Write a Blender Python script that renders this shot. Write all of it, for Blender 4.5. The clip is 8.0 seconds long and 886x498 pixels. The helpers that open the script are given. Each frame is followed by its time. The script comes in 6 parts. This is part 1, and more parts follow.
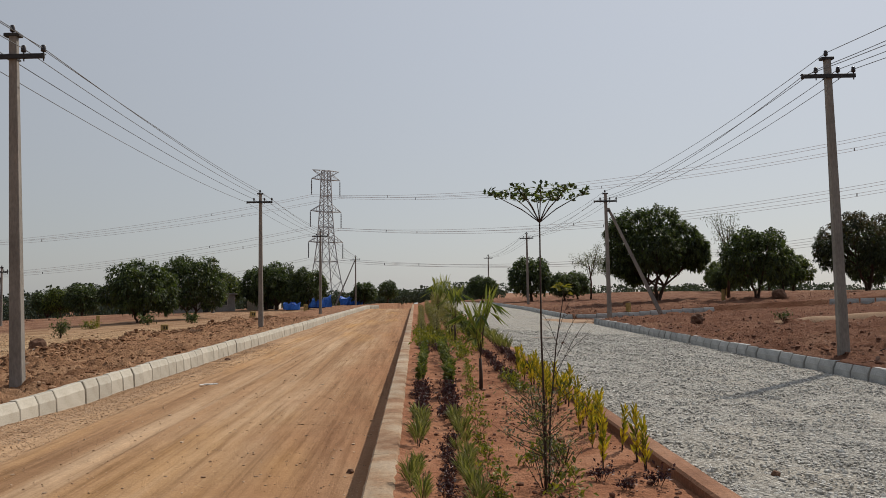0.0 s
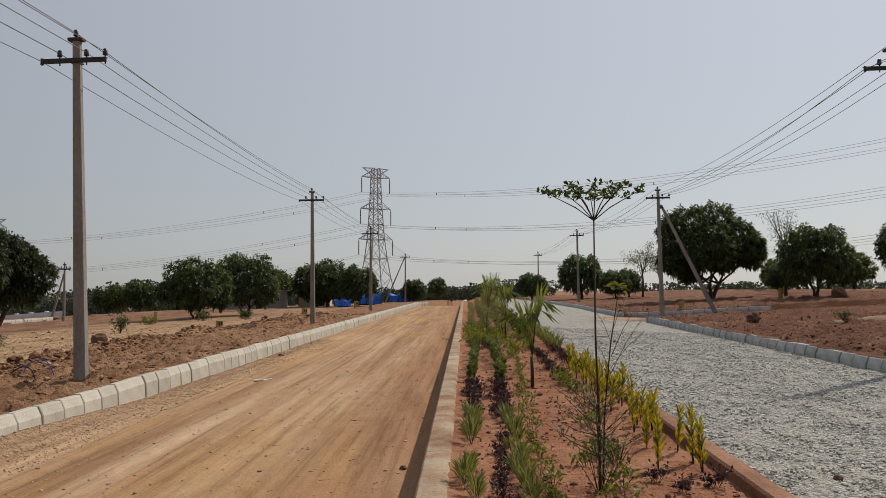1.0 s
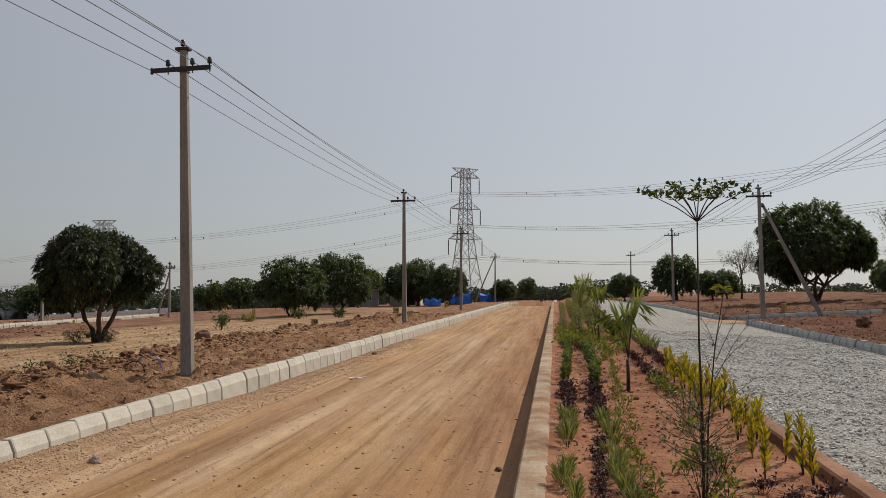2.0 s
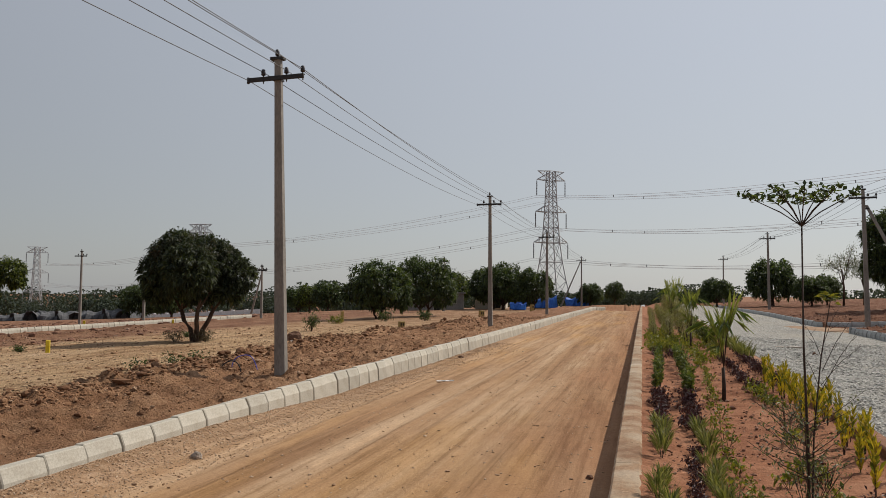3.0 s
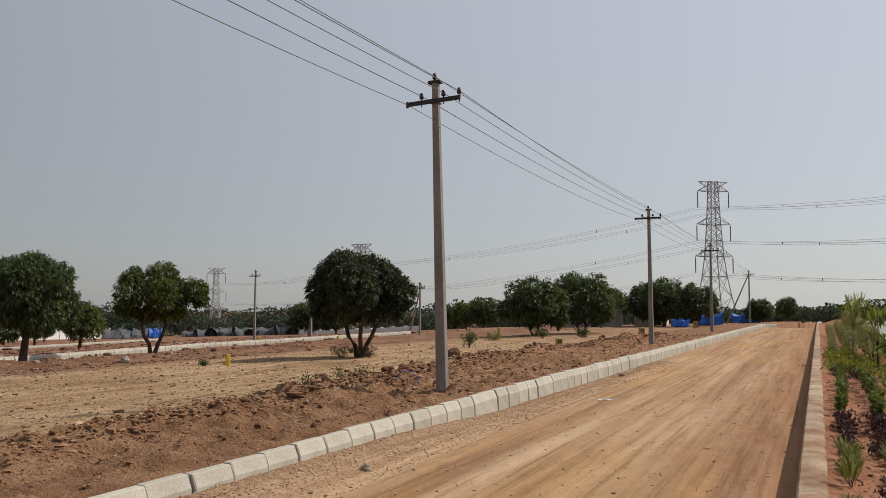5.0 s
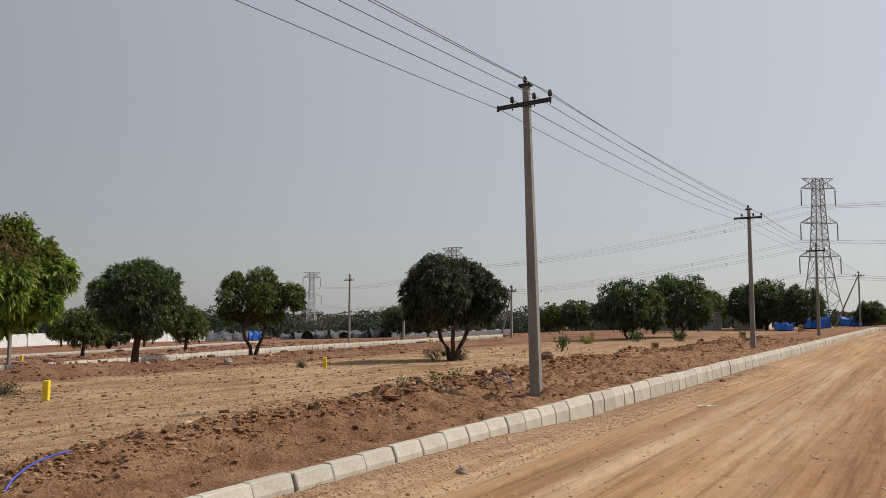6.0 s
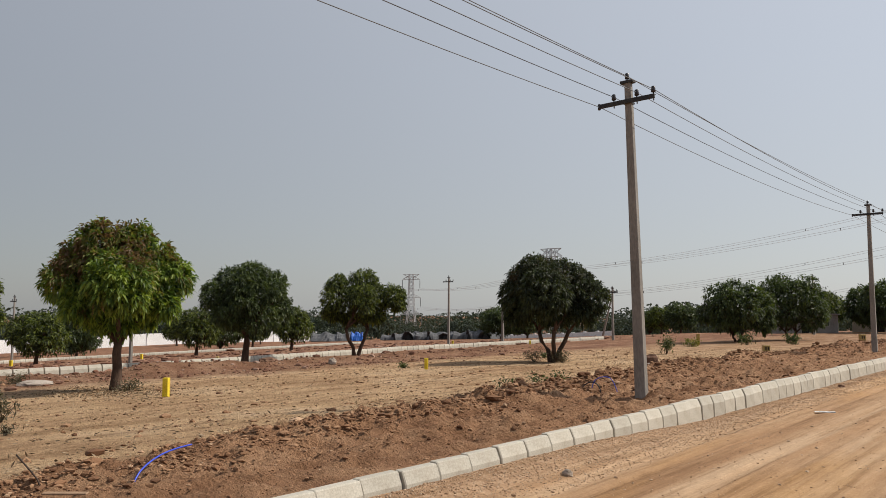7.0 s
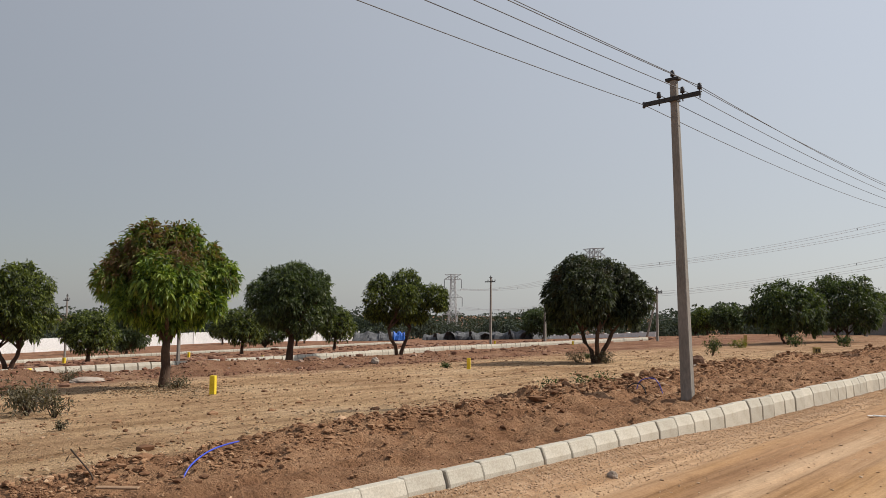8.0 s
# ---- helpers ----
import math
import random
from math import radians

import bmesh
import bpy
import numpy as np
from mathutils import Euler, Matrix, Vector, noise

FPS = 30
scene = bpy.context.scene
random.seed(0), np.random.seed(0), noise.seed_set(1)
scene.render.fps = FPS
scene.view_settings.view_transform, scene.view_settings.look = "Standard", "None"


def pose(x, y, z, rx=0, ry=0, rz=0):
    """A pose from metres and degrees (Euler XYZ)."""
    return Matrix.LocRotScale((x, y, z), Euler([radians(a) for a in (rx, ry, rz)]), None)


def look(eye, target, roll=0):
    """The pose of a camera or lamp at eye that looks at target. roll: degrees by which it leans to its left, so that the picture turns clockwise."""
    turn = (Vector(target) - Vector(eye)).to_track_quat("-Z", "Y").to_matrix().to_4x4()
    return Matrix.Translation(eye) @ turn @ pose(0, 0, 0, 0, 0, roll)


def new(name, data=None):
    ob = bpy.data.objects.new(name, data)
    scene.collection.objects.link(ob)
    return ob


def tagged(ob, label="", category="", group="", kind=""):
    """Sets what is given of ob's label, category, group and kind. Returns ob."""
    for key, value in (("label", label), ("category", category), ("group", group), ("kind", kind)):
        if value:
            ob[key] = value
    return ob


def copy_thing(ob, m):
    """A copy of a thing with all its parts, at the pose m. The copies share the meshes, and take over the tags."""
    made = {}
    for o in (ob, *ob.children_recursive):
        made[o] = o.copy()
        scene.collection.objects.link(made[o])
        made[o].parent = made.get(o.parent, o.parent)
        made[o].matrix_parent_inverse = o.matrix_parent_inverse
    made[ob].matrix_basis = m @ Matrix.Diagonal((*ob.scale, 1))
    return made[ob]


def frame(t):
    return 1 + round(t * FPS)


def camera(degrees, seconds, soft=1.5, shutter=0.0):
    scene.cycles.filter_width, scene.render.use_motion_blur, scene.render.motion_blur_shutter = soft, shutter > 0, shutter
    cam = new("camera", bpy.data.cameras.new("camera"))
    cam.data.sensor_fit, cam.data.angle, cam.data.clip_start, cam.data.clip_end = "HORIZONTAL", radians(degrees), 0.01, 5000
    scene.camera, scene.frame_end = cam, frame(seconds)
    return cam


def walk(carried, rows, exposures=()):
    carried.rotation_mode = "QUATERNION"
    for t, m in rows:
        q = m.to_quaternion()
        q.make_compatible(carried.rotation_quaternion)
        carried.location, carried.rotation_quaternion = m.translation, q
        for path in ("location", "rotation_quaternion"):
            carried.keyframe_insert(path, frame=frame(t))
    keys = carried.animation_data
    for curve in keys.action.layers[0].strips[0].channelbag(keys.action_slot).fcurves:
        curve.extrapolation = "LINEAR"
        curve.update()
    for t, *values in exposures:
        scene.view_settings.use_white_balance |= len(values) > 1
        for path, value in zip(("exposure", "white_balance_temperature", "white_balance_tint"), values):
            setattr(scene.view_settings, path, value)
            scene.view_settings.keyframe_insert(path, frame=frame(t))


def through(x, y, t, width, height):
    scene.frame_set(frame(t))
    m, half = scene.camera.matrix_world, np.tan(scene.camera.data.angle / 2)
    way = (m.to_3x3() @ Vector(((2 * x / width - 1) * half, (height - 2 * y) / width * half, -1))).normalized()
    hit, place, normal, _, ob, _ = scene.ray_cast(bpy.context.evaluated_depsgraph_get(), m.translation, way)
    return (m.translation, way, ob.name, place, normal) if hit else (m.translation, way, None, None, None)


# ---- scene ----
cam = camera(58.59, 8.0, 0.5)
# seconds, eye x, y, z, pitch, roll, yaw
EXPOSURES = [(0.0, -0.19), (1.5, -0.18), (3.5, -0.14), (5.5, -0.02), (8.0, 0.14)]
ROWS = [
    (0.0, 0.000, 0.000, 1.750, 3.14, 0.47, -2.00),
    (0.5, -0.008, -0.008, 1.754, 2.95, 0.45, -0.69),
    (1.0, -0.034, -0.013, 1.760, 2.96, 0.29, 1.56),
    (1.5, -0.069, -0.010, 1.767, 2.93, 0.12, 4.91),
    (3.0, -0.158, -0.036, 1.790, 3.16, -0.51, 14.15),
    (3.5, -0.186, -0.051, 1.786, 3.32, -0.67, 17.69),
    (4.0, -0.196, -0.077, 1.796, 3.65, -0.82, 20.34),
    (5.5, -0.214, -0.107, 1.795, 4.46, -0.13, 28.36),
    (6.0, -0.220, -0.138, 1.807, 4.48, -0.23, 31.94),
    (6.5, -0.237, -0.158, 1.803, 4.52, -0.23, 35.84),
    (7.0, -0.256, -0.195, 1.799, 4.56, -0.29, 39.05),
    (7.5, -0.268, -0.208, 1.796, 4.56, -0.43, 40.91),
    (8.0, -0.272, -0.207, 1.795, 4.54, -0.48, 42.07),
]
walk(cam, [(t, pose(x, y, z, 90 + pitch, roll, yaw)) for t, x, y, z, pitch, roll, yaw in ROWS], EXPOSURES)

# ---- world and sun ----
SUN_AZ, SUN_EL = 41.0, 45.0          # clockwise from the road's direction, and height
world = bpy.data.worlds.new("world")
scene.world = world
world.use_nodes = True
wn = world.node_tree.nodes
sky = wn.new("ShaderNodeTexSky")
sky.sky_type = "NISHITA"
sky.sun_disc = False
sky.sun_elevation, sky.sun_rotation = radians(SUN_EL), radians(SUN_AZ)
sky.air_density, sky.dust_density, sky.ozone_density = 1.0, 1.0, 1.5
# hazy day: most of the sky is the pale grey veil, a little of the clear sky shows through it
wl = world.node_tree.links
tc = wn.new("ShaderNodeTexCoord")
sep = wn.new("ShaderNodeSeparateXYZ")
wl.new(tc.outputs["Generated"], sep.inputs[0])
veil = wn.new("ShaderNodeValToRGB")
for e, (p, c) in zip(veil.color_ramp.elements, ((0.0, (4.72, 4.82, 4.88)), (1.0, (4.12, 4.42, 5.06)))):
    e.position, e.color = p, (*c, 1)
veil.color_ramp.elements.new(0.3).color = (4.46, 4.68, 5.06, 1)
wl.new(sep.outputs["Z"], veil.inputs["Fac"])
haze = wn.new("ShaderNodeMix")
haze.data_type = "RGBA"
haze.inputs[0].default_value = 0.8
wl.new(sky.outputs[0], haze.inputs[6])
# the veil glows towards the sun
dot = wn.new("ShaderNodeVectorMath")
dot.operation = "DOT_PRODUCT"
dot.inputs[1].default_value = (math.sin(radians(SUN_AZ)) * math.cos(radians(SUN_EL)), math.cos(radians(SUN_AZ)) * math.cos(radians(SUN_EL)), math.sin(radians(SUN_EL)))
wl.new(tc.outputs["Generated"], dot.inputs[0])
glow = wn.new("ShaderNodeMapRange")
glow.inputs["From Min"].default_value, glow.inputs["To Min"].default_value, glow.inputs["To Max"].default_value = -1.0, 0.49, 1.27
wl.new(dot.outputs["Value"], glow.inputs["Value"])
lit_veil = wn.new("ShaderNodeVectorMath")
lit_veil.operation = "SCALE"
wl.new(veil.outputs[0], lit_veil.inputs[0])
steep = wn.new("ShaderNodeMath")
steep.operation = "POWER"
steep.inputs[1].default_value = 1.9
wl.new(glow.outputs[0], steep.inputs[0])
wl.new(steep.outputs[0], lit_veil.inputs["Scale"])
wl.new(lit_veil.outputs[0], haze.inputs[7])
wl.new(haze.outputs[2], wn["Background"].inputs["Color"])
wn["Background"].inputs["Strength"].default_value = 0.1
sun_data = bpy.data.lights.new("sun", "SUN")
sun_data.energy, sun_data.angle, sun_data.color = 4.2, radians(0.9), (1.0, 0.93, 0.82)
sun = new("sun", sun_data)
toward = Vector((math.sin(radians(SUN_AZ)) * math.cos(radians(SUN_EL)), math.cos(radians(SUN_AZ)) * math.cos(radians(SUN_EL)), math.sin(radians(SUN_EL))))
sun.matrix_world = look(toward * 200, (0, 0, 0))

# ---- materials ----


def nodes_of(name):
    m = bpy.data.materials.new(name)
    m.use_nodes = True
    nt = m.node_tree
    return m, nt, nt.nodes["Principled BSDF"], nt.links


def noise_node(nt, vec, scale, detail=6.0, rough=0.6):
    n = nt.nodes.new("ShaderNodeTexNoise")
    n.inputs["Scale"].default_value, n.inputs["Detail"].default_value, n.inputs["Roughness"].default_value = scale, detail, rough
    if vec:
        nt.links.new(vec, n.inputs["Vector"])
    return n.outputs["Fac"]


def ramp_node(nt, fac, stops):
    r = nt.nodes.new("ShaderNodeValToRGB")
    el = r.color_ramp.elements
    while len(el) < len(stops):
        el.new(0.5)
    for e, (p, c) in zip(el, stops):
        e.position, e.color = p, (*c, 1)
    nt.links.new(fac, r.inputs["Fac"])
    return r.outputs["Color"]


def mix_node(nt, fac, a, b, kind="MIX"):
    m = nt.nodes.new("ShaderNodeMix")
    m.data_type, m.blend_type = "RGBA", kind
    for sock, val in ((m.inputs[0], fac), (m.inputs[6], a), (m.inputs[7], b)):
        if isinstance(val, (int, float)):
            sock.default_value = val
        elif isinstance(val, tuple):
            sock.default_value = (*val, 1)
        else:
            nt.links.new(val, sock)
    return m.outputs[2]


def math_node(nt, op, a, b=0.0, clamp=False):
    m = nt.nodes.new("ShaderNodeMath")
    m.operation, m.use_clamp = op, clamp
    for sock, val in zip(m.inputs, (a, b)):
        if isinstance(val, (int, float)):
            sock.default_value = val
        else:
            nt.links.new(val, sock)
    return m.outputs[0]


def bump_node(nt, height, strength, distance, bsdf):
    b = nt.nodes.new("ShaderNodeBump")
    b.inputs["Strength"].default_value, b.inputs["Distance"].default_value = strength, distance
    nt.links.new(height, b.inputs["Height"])
    nt.links.new(b.outputs[0], bsdf.inputs["Normal"])


def coords(nt, scale=(1, 1, 1), turn=0.0):
    tc = nt.nodes.new("ShaderNodeTexCoord")
    mp = nt.nodes.new("ShaderNodeMapping")
    mp.inputs["Scale"].default_value = scale
    mp.inputs["Rotation"].default_value = (0, 0, turn)
    nt.links.new(tc.outputs["Object"], mp.inputs["Vector"])
    return mp.outputs[0]


def surface(name, stops, scale=3.0, rough=0.9, fine=40.0, bump=0.4, depth=0.01, stretch=(1, 1, 1), spread=0.0, metal=0.0, spec=0.3):
    """A worn surface: large blotches through a colour ramp, fine grain over it, relief; spread varies it from object to object."""
    m, nt, b, lk = nodes_of(name)
    v = coords(nt, stretch)
    big = ramp_node(nt, noise_node(nt, v, scale), stops)
    grain = noise_node(nt, v, fine, 4.0, 0.7)
    g = ramp_node(nt, grain, [(0.25, (0.62, 0.62, 0.62)), (0.75, (1.25, 1.25, 1.25))])
    col = mix_node(nt, 0.8, big, g, "MULTIPLY")
    if spread:
        oi = nt.nodes.new("ShaderNodeObjectInfo")
        k = ramp_node(nt, oi.outputs["Random"], [(0.0, (1 - spread,) * 3), (1.0, (1 + spread,) * 3)])
        col = mix_node(nt, 1.0, col, k, "MULTIPLY")
    lk.new(col, b.inputs["Base Color"])
    b.inputs["Roughness"].default_value, b.inputs["Metallic"].default_value = rough, metal
    b.inputs["Specular IOR Level"].default_value = spec
    bump_node(nt, grain, bump, depth, b)
    return m


def leafy(name, stops, through=0.35, patch=None, rough=0.5):
    """Leaves: colour from leaf to leaf, some light through them; patch=(colour, from height, to height, share) for a flush of new growth."""
    m, nt, b, lk = nodes_of(name)
    geo = nt.nodes.new("ShaderNodeNewGeometry")
    tc = nt.nodes.new("ShaderNodeTexCoord")
    clump = noise_node(nt, tc.outputs["Object"], 1.1, 2.0)
    mixf = math_node(nt, "ADD", math_node(nt, "MULTIPLY", geo.outputs["Random Per Island"], 0.5), math_node(nt, "MULTIPLY", clump, 0.5))
    col = ramp_node(nt, mixf, stops)
    if patch:
        colour, low, high, share = patch
        sep = nt.nodes.new("ShaderNodeSeparateXYZ")
        lk.new(tc.outputs["Object"], sep.inputs[0])
        up = nt.nodes.new("ShaderNodeMapRange")
        up.inputs["From Min"].default_value, up.inputs["From Max"].default_value = low, high
        lk.new(sep.outputs["Z"], up.inputs["Value"])
        blot = noise_node(nt, tc.outputs["Object"], 0.9, 3.0, 0.7)
        f = math_node(nt, "ADD", math_node(nt, "MULTIPLY", up.outputs[0], 0.32), math_node(nt, "MULTIPLY", blot, 1.5))
        f = math_node(nt, "ADD", f, math_node(nt, "MULTIPLY", geo.outputs["Random Per Island"], 0.25))
        f = math_node(nt, "MULTIPLY", math_node(nt, "SUBTRACT", f, share), 5.0, True)
        col = mix_node(nt, f, col, colour)
    lk.new(col, b.inputs["Base Color"])
    b.inputs["Roughness"].default_value = rough
    b.inputs["Specular IOR Level"].default_value = 0.35
    tr = nt.nodes.new("ShaderNodeBsdfTranslucent")
    lk.new(mix_node(nt, 1.0, col, (1.5, 1.6, 0.7), "MULTIPLY"), tr.inputs["Color"])
    mx = nt.nodes.new("ShaderNodeMixShader")
    mx.inputs[0].default_value = through
    lk.new(b.outputs[0], mx.inputs[1])
    lk.new(tr.outputs[0], mx.inputs[2])
    lk.new(mx.outputs[0], nt.nodes["Material Output"].inputs["Surface"])
    return m


def ground_material():
    """Bare earth: tan field, browner turned soil by the near kerb, redder on the far side of the roads, wheel marks across the field."""
    m, nt, b, lk = nodes_of("bare_earth")
    v = coords(nt)
    sep = nt.nodes.new("ShaderNodeSeparateXYZ")
    lk.new(v, sep.inputs[0])
    wob = noise_node(nt, v, 0.5, 5.0)
    xw = math_node(nt, "ADD", sep.outputs["X"], math_node(nt, "MULTIPLY", math_node(nt, "SUBTRACT", wob, 0.5), 5.0))
    field = ramp_node(nt, noise_node(nt, v, 0.35, 8.0), [(0.3, (0.41, 0.25, 0.14)), (0.5, (0.57, 0.38, 0.22)), (0.7, (0.65, 0.465, 0.295))])
    streak = noise_node(nt, coords(nt, (2.2, 0.22, 1), 0.5), 1.0, 5.0)
    field = mix_node(nt, 0.75, field, ramp_node(nt, streak, [(0.36, (0.58, 0.51, 0.45)), (0.55, (1.1, 1.1, 1.1))]), "MULTIPLY")
    grass = noise_node(nt, v, 1.3, 6.0, 0.75)
    field = mix_node(nt, math_node(nt, "MULTIPLY", math_node(nt, "SUBTRACT", grass, 0.60), 3.0, True), field, (0.15, 0.125, 0.06))
    turned = ramp_node(nt, noise_node(nt, v, 1.1, 8.0), [(0.3, (0.225, 0.11, 0.058)), (0.5, (0.385, 0.212, 0.118)), (0.72, (0.51, 0.31, 0.182))])
    red = ramp_node(nt, noise_node(nt, v, 0.6, 8.0), [(0.3, (0.15, 0.062, 0.036)), (0.55, (0.225, 0.105, 0.063)), (0.75, (0.32, 0.18, 0.115))])

    dug = ramp_node(nt, noise_node(nt, v, 0.8, 8.0), [(0.3, (0.13, 0.052, 0.032)), (0.5, (0.24, 0.115, 0.07)), (0.72, (0.40, 0.25, 0.16))])

    def between(lo, hi):
        r = nt.nodes.new("ShaderNodeMapRange")
        r.inputs["From Min"].default_value, r.inputs["From Max"].default_value = lo, hi
        lk.new(xw, r.inputs["Value"])
        return r.outputs[0]

    out = nt.nodes.new("ShaderNodeMapRange")
    out.inputs["From Min"].default_value, out.inputs["From Max"].default_value, out.inputs["To Max"].default_value = 3.0, 28.0, 2.7
    lk.new(sep.outputs["Y"], out.inputs["Value"])
    verge = nt.nodes.new("ShaderNodeMapRange")
    verge.inputs["From Min"].default_value, verge.inputs["From Max"].default_value = -9.3, -8.5
    lk.new(math_node(nt, "ADD", math_node(nt, "ADD", sep.outputs["X"], math_node(nt, "MULTIPLY", math_node(nt, "SUBTRACT", wob, 0.5), 2.2)), out.outputs[0]), verge.inputs["Value"])
    col = mix_node(nt, verge.outputs[0], field, turned)
    col = mix_node(nt, between(2, 5), col, red)
    far_red = math_node(nt, "MULTIPLY", between(-23, -26), 0.85)
    col = mix_node(nt, far_red, col, dug)
    col = mix_node(nt, math_node(nt, "MULTIPLY", between(26, 40), 0.3), col, field)
    back = nt.nodes.new("ShaderNodeMapRange")
    back.inputs["From Min"].default_value, back.inputs["From Max"].default_value, back.inputs["To Max"].default_value = 34.0, 60.0, 0.6
    lk.new(sep.outputs["Y"], back.inputs["Value"])
    col = mix_node(nt, back.outputs[0], col, dug)
    grain = noise_node(nt, v, 16.0, 8.0, 0.75)
    col = mix_node(nt, 0.8, col, ramp_node(nt, grain, [(0.3, (0.6, 0.58, 0.56)), (0.7, (1.28, 1.28, 1.28))]), "MULTIPLY")
    lk.new(col, b.inputs["Base Color"])
    b.inputs["Roughness"].default_value = 0.97
    b.inputs["Specular IOR Level"].default_value = 0.1
    bump_node(nt, math_node(nt, "ADD", grain, noise_node(nt, v, 4.0, 6.0, 0.7)), 1.0, 0.11, b)
    return m


def road_material():
    """Compacted murram: tan with long wheel tracks, pale dust, orange and reddish lengths, fine stones."""
    m, nt, b, lk = nodes_of("compacted_murram")
    v = coords(nt)
    long_v = coords(nt, (1.0, 0.035, 1))
    tracks = noise_node(nt, long_v, 1.6, 7.0, 0.62)
    col = ramp_node(nt, tracks, [(0.3, (0.235, 0.13, 0.068)), (0.43, (0.325, 0.192, 0.103)), (0.55, (0.38, 0.24, 0.137)), (0.68, (0.465, 0.32, 0.2))])
    orange = noise_node(nt, coords(nt, (0.5, 0.07, 1)), 1.0, 4.0)
    col = mix_node(nt, math_node(nt, "MULTIPLY", math_node(nt, "SUBTRACT", orange, 0.5), 3.5, True), col, (0.44, 0.245, 0.09))
    sep = nt.nodes.new("ShaderNodeSeparateXYZ")
    lk.new(v, sep.inputs[0])
    edge = nt.nodes.new("ShaderNodeMapRange")
    edge.inputs["From Min"].default_value, edge.inputs["From Max"].default_value = -2.3, -0.6
    lk.new(math_node(nt, "ADD", sep.outputs["X"], math_node(nt, "MULTIPLY", math_node(nt, "SUBTRACT", noise_node(nt, v, 0.35, 4.0), 0.5), 3.0)), edge.inputs["Value"])
    col = mix_node(nt, math_node(nt, "MULTIPLY", edge.outputs[0], 0.8), col, (0.31, 0.158, 0.082))
    verge = nt.nodes.new("ShaderNodeMapRange")
    verge.inputs["From Min"].default_value, verge.inputs["From Max"].default_value = -5.15, -5.6
    lk.new(math_node(nt, "ADD", sep.outputs["X"], math_node(nt, "MULTIPLY", math_node(nt, "SUBTRACT", noise_node(nt, v, 0.6, 5.0), 0.5), 1.6)), verge.inputs["Value"])
    pebble = nt.nodes.new("ShaderNodeTexVoronoi")
    pebble.inputs["Scale"].default_value = 44.0
    lk.new(v, pebble.inputs["Vector"])
    peb = ramp_node(nt, noise_node(nt, pebble.outputs["Position"], 9.0, 2.0), [(0.3, (0.24, 0.145, 0.083)), (0.5, (0.35, 0.225, 0.137)), (0.7, (0.43, 0.305, 0.20))])
    col = mix_node(nt, math_node(nt, "MULTIPLY", verge.outputs[0], 0.85), col, peb)
    fine_tracks = noise_node(nt, coords(nt, (1.0, 0.028, 1)), 8.0, 8.0, 0.7)
    col = mix_node(nt, 0.75, col, ramp_node(nt, fine_tracks, [(0.36, (0.62, 0.56, 0.5)), (0.5, (1.0, 1.0, 1.0)), (0.66, (1.2, 1.2, 1.2))]), "MULTIPLY")
    blot = noise_node(nt, coords(nt, (1.0, 0.45, 1)), 4.5, 8.0, 0.75)
    col = mix_node(nt, 0.5, col, ramp_node(nt, blot, [(0.3, (0.72, 0.68, 0.64)), (0.7, (1.16, 1.16, 1.16))]), "MULTIPLY")
    grain = noise_node(nt, v, 30.0, 6.0, 0.75)
    col = mix_node(nt, 0.7, col, ramp_node(nt, grain, [(0.3, (0.68, 0.66, 0.64)), (0.7, (1.2, 1.2, 1.2))]), "MULTIPLY")
    lk.new(col, b.inputs["Base Color"])
    b.inputs["Roughness"].default_value = 0.95
    b.inputs["Specular IOR Level"].default_value = 0.12
    bump_node(nt, math_node(nt, "ADD", math_node(nt, "ADD", grain, math_node(nt, "MULTIPLY", tracks, 1.5)), blot), 0.6, 0.03, b)
    return m


def gravel_material():
    m, nt, b, lk = nodes_of("crushed_stone")
    v = coords(nt)
    vo = nt.nodes.new("ShaderNodeTexVoronoi")
    vo.inputs["Scale"].default_value = 24.0
    lk.new(v, vo.inputs["Vector"])
    each = noise_node(nt, vo.outputs["Position"], 11.0, 1.0)
    col = ramp_node(nt, each, [(0.25, (0.21, 0.195, 0.172)), (0.45, (0.385, 0.363, 0.325)), (0.62, (0.50, 0.475, 0.425)), (0.8, (0.62, 0.595, 0.54))])
    # shade between the stones, painted as darker colour at the cell edges
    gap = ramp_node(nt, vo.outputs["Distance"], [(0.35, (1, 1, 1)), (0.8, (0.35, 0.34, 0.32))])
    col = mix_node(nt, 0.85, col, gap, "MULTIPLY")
    dust = noise_node(nt, v, 0.45, 6.0)
    col = mix_node(nt, math_node(nt, "MULTIPLY", math_node(nt, "SUBTRACT", dust, 0.5), 3.0, True), col, (0.42, 0.37, 0.30))
    lk.new(col, b.inputs["Base Color"])
    b.inputs["Roughness"].default_value = 0.9
    b.inputs["Specular IOR Level"].default_value = 0.2
    inv = math_node(nt, "SUBTRACT", 1.0, vo.outputs["Distance"])
    bump_node(nt, math_node(nt, "ADD", inv, noise_node(nt, v, 60.0, 3.0)), 1.0, 0.03, b)
    return m


def stone_bits(name, stops):
    """Loose bits: one colour to each piece."""
    m, nt, b, lk = nodes_of(name)
    geo = nt.nodes.new("ShaderNodeNewGeometry")
    col = ramp_node(nt, geo.outputs["Random Per Island"], stops)
    g = noise_node(nt, coords(nt), 60.0, 3.0)
    col = mix_node(nt, 0.6, col, ramp_node(nt, g, [(0.3, (0.7, 0.7, 0.7)), (0.7, (1.2, 1.2, 1.2))]), "MULTIPLY")
    lk.new(col, b.inputs["Base Color"])
    b.inputs["Roughness"].default_value = 0.95
    b.inputs["Specular IOR Level"].default_value = 0.15
    bump_node(nt, g, 0.5, 0.01, b)
    return m


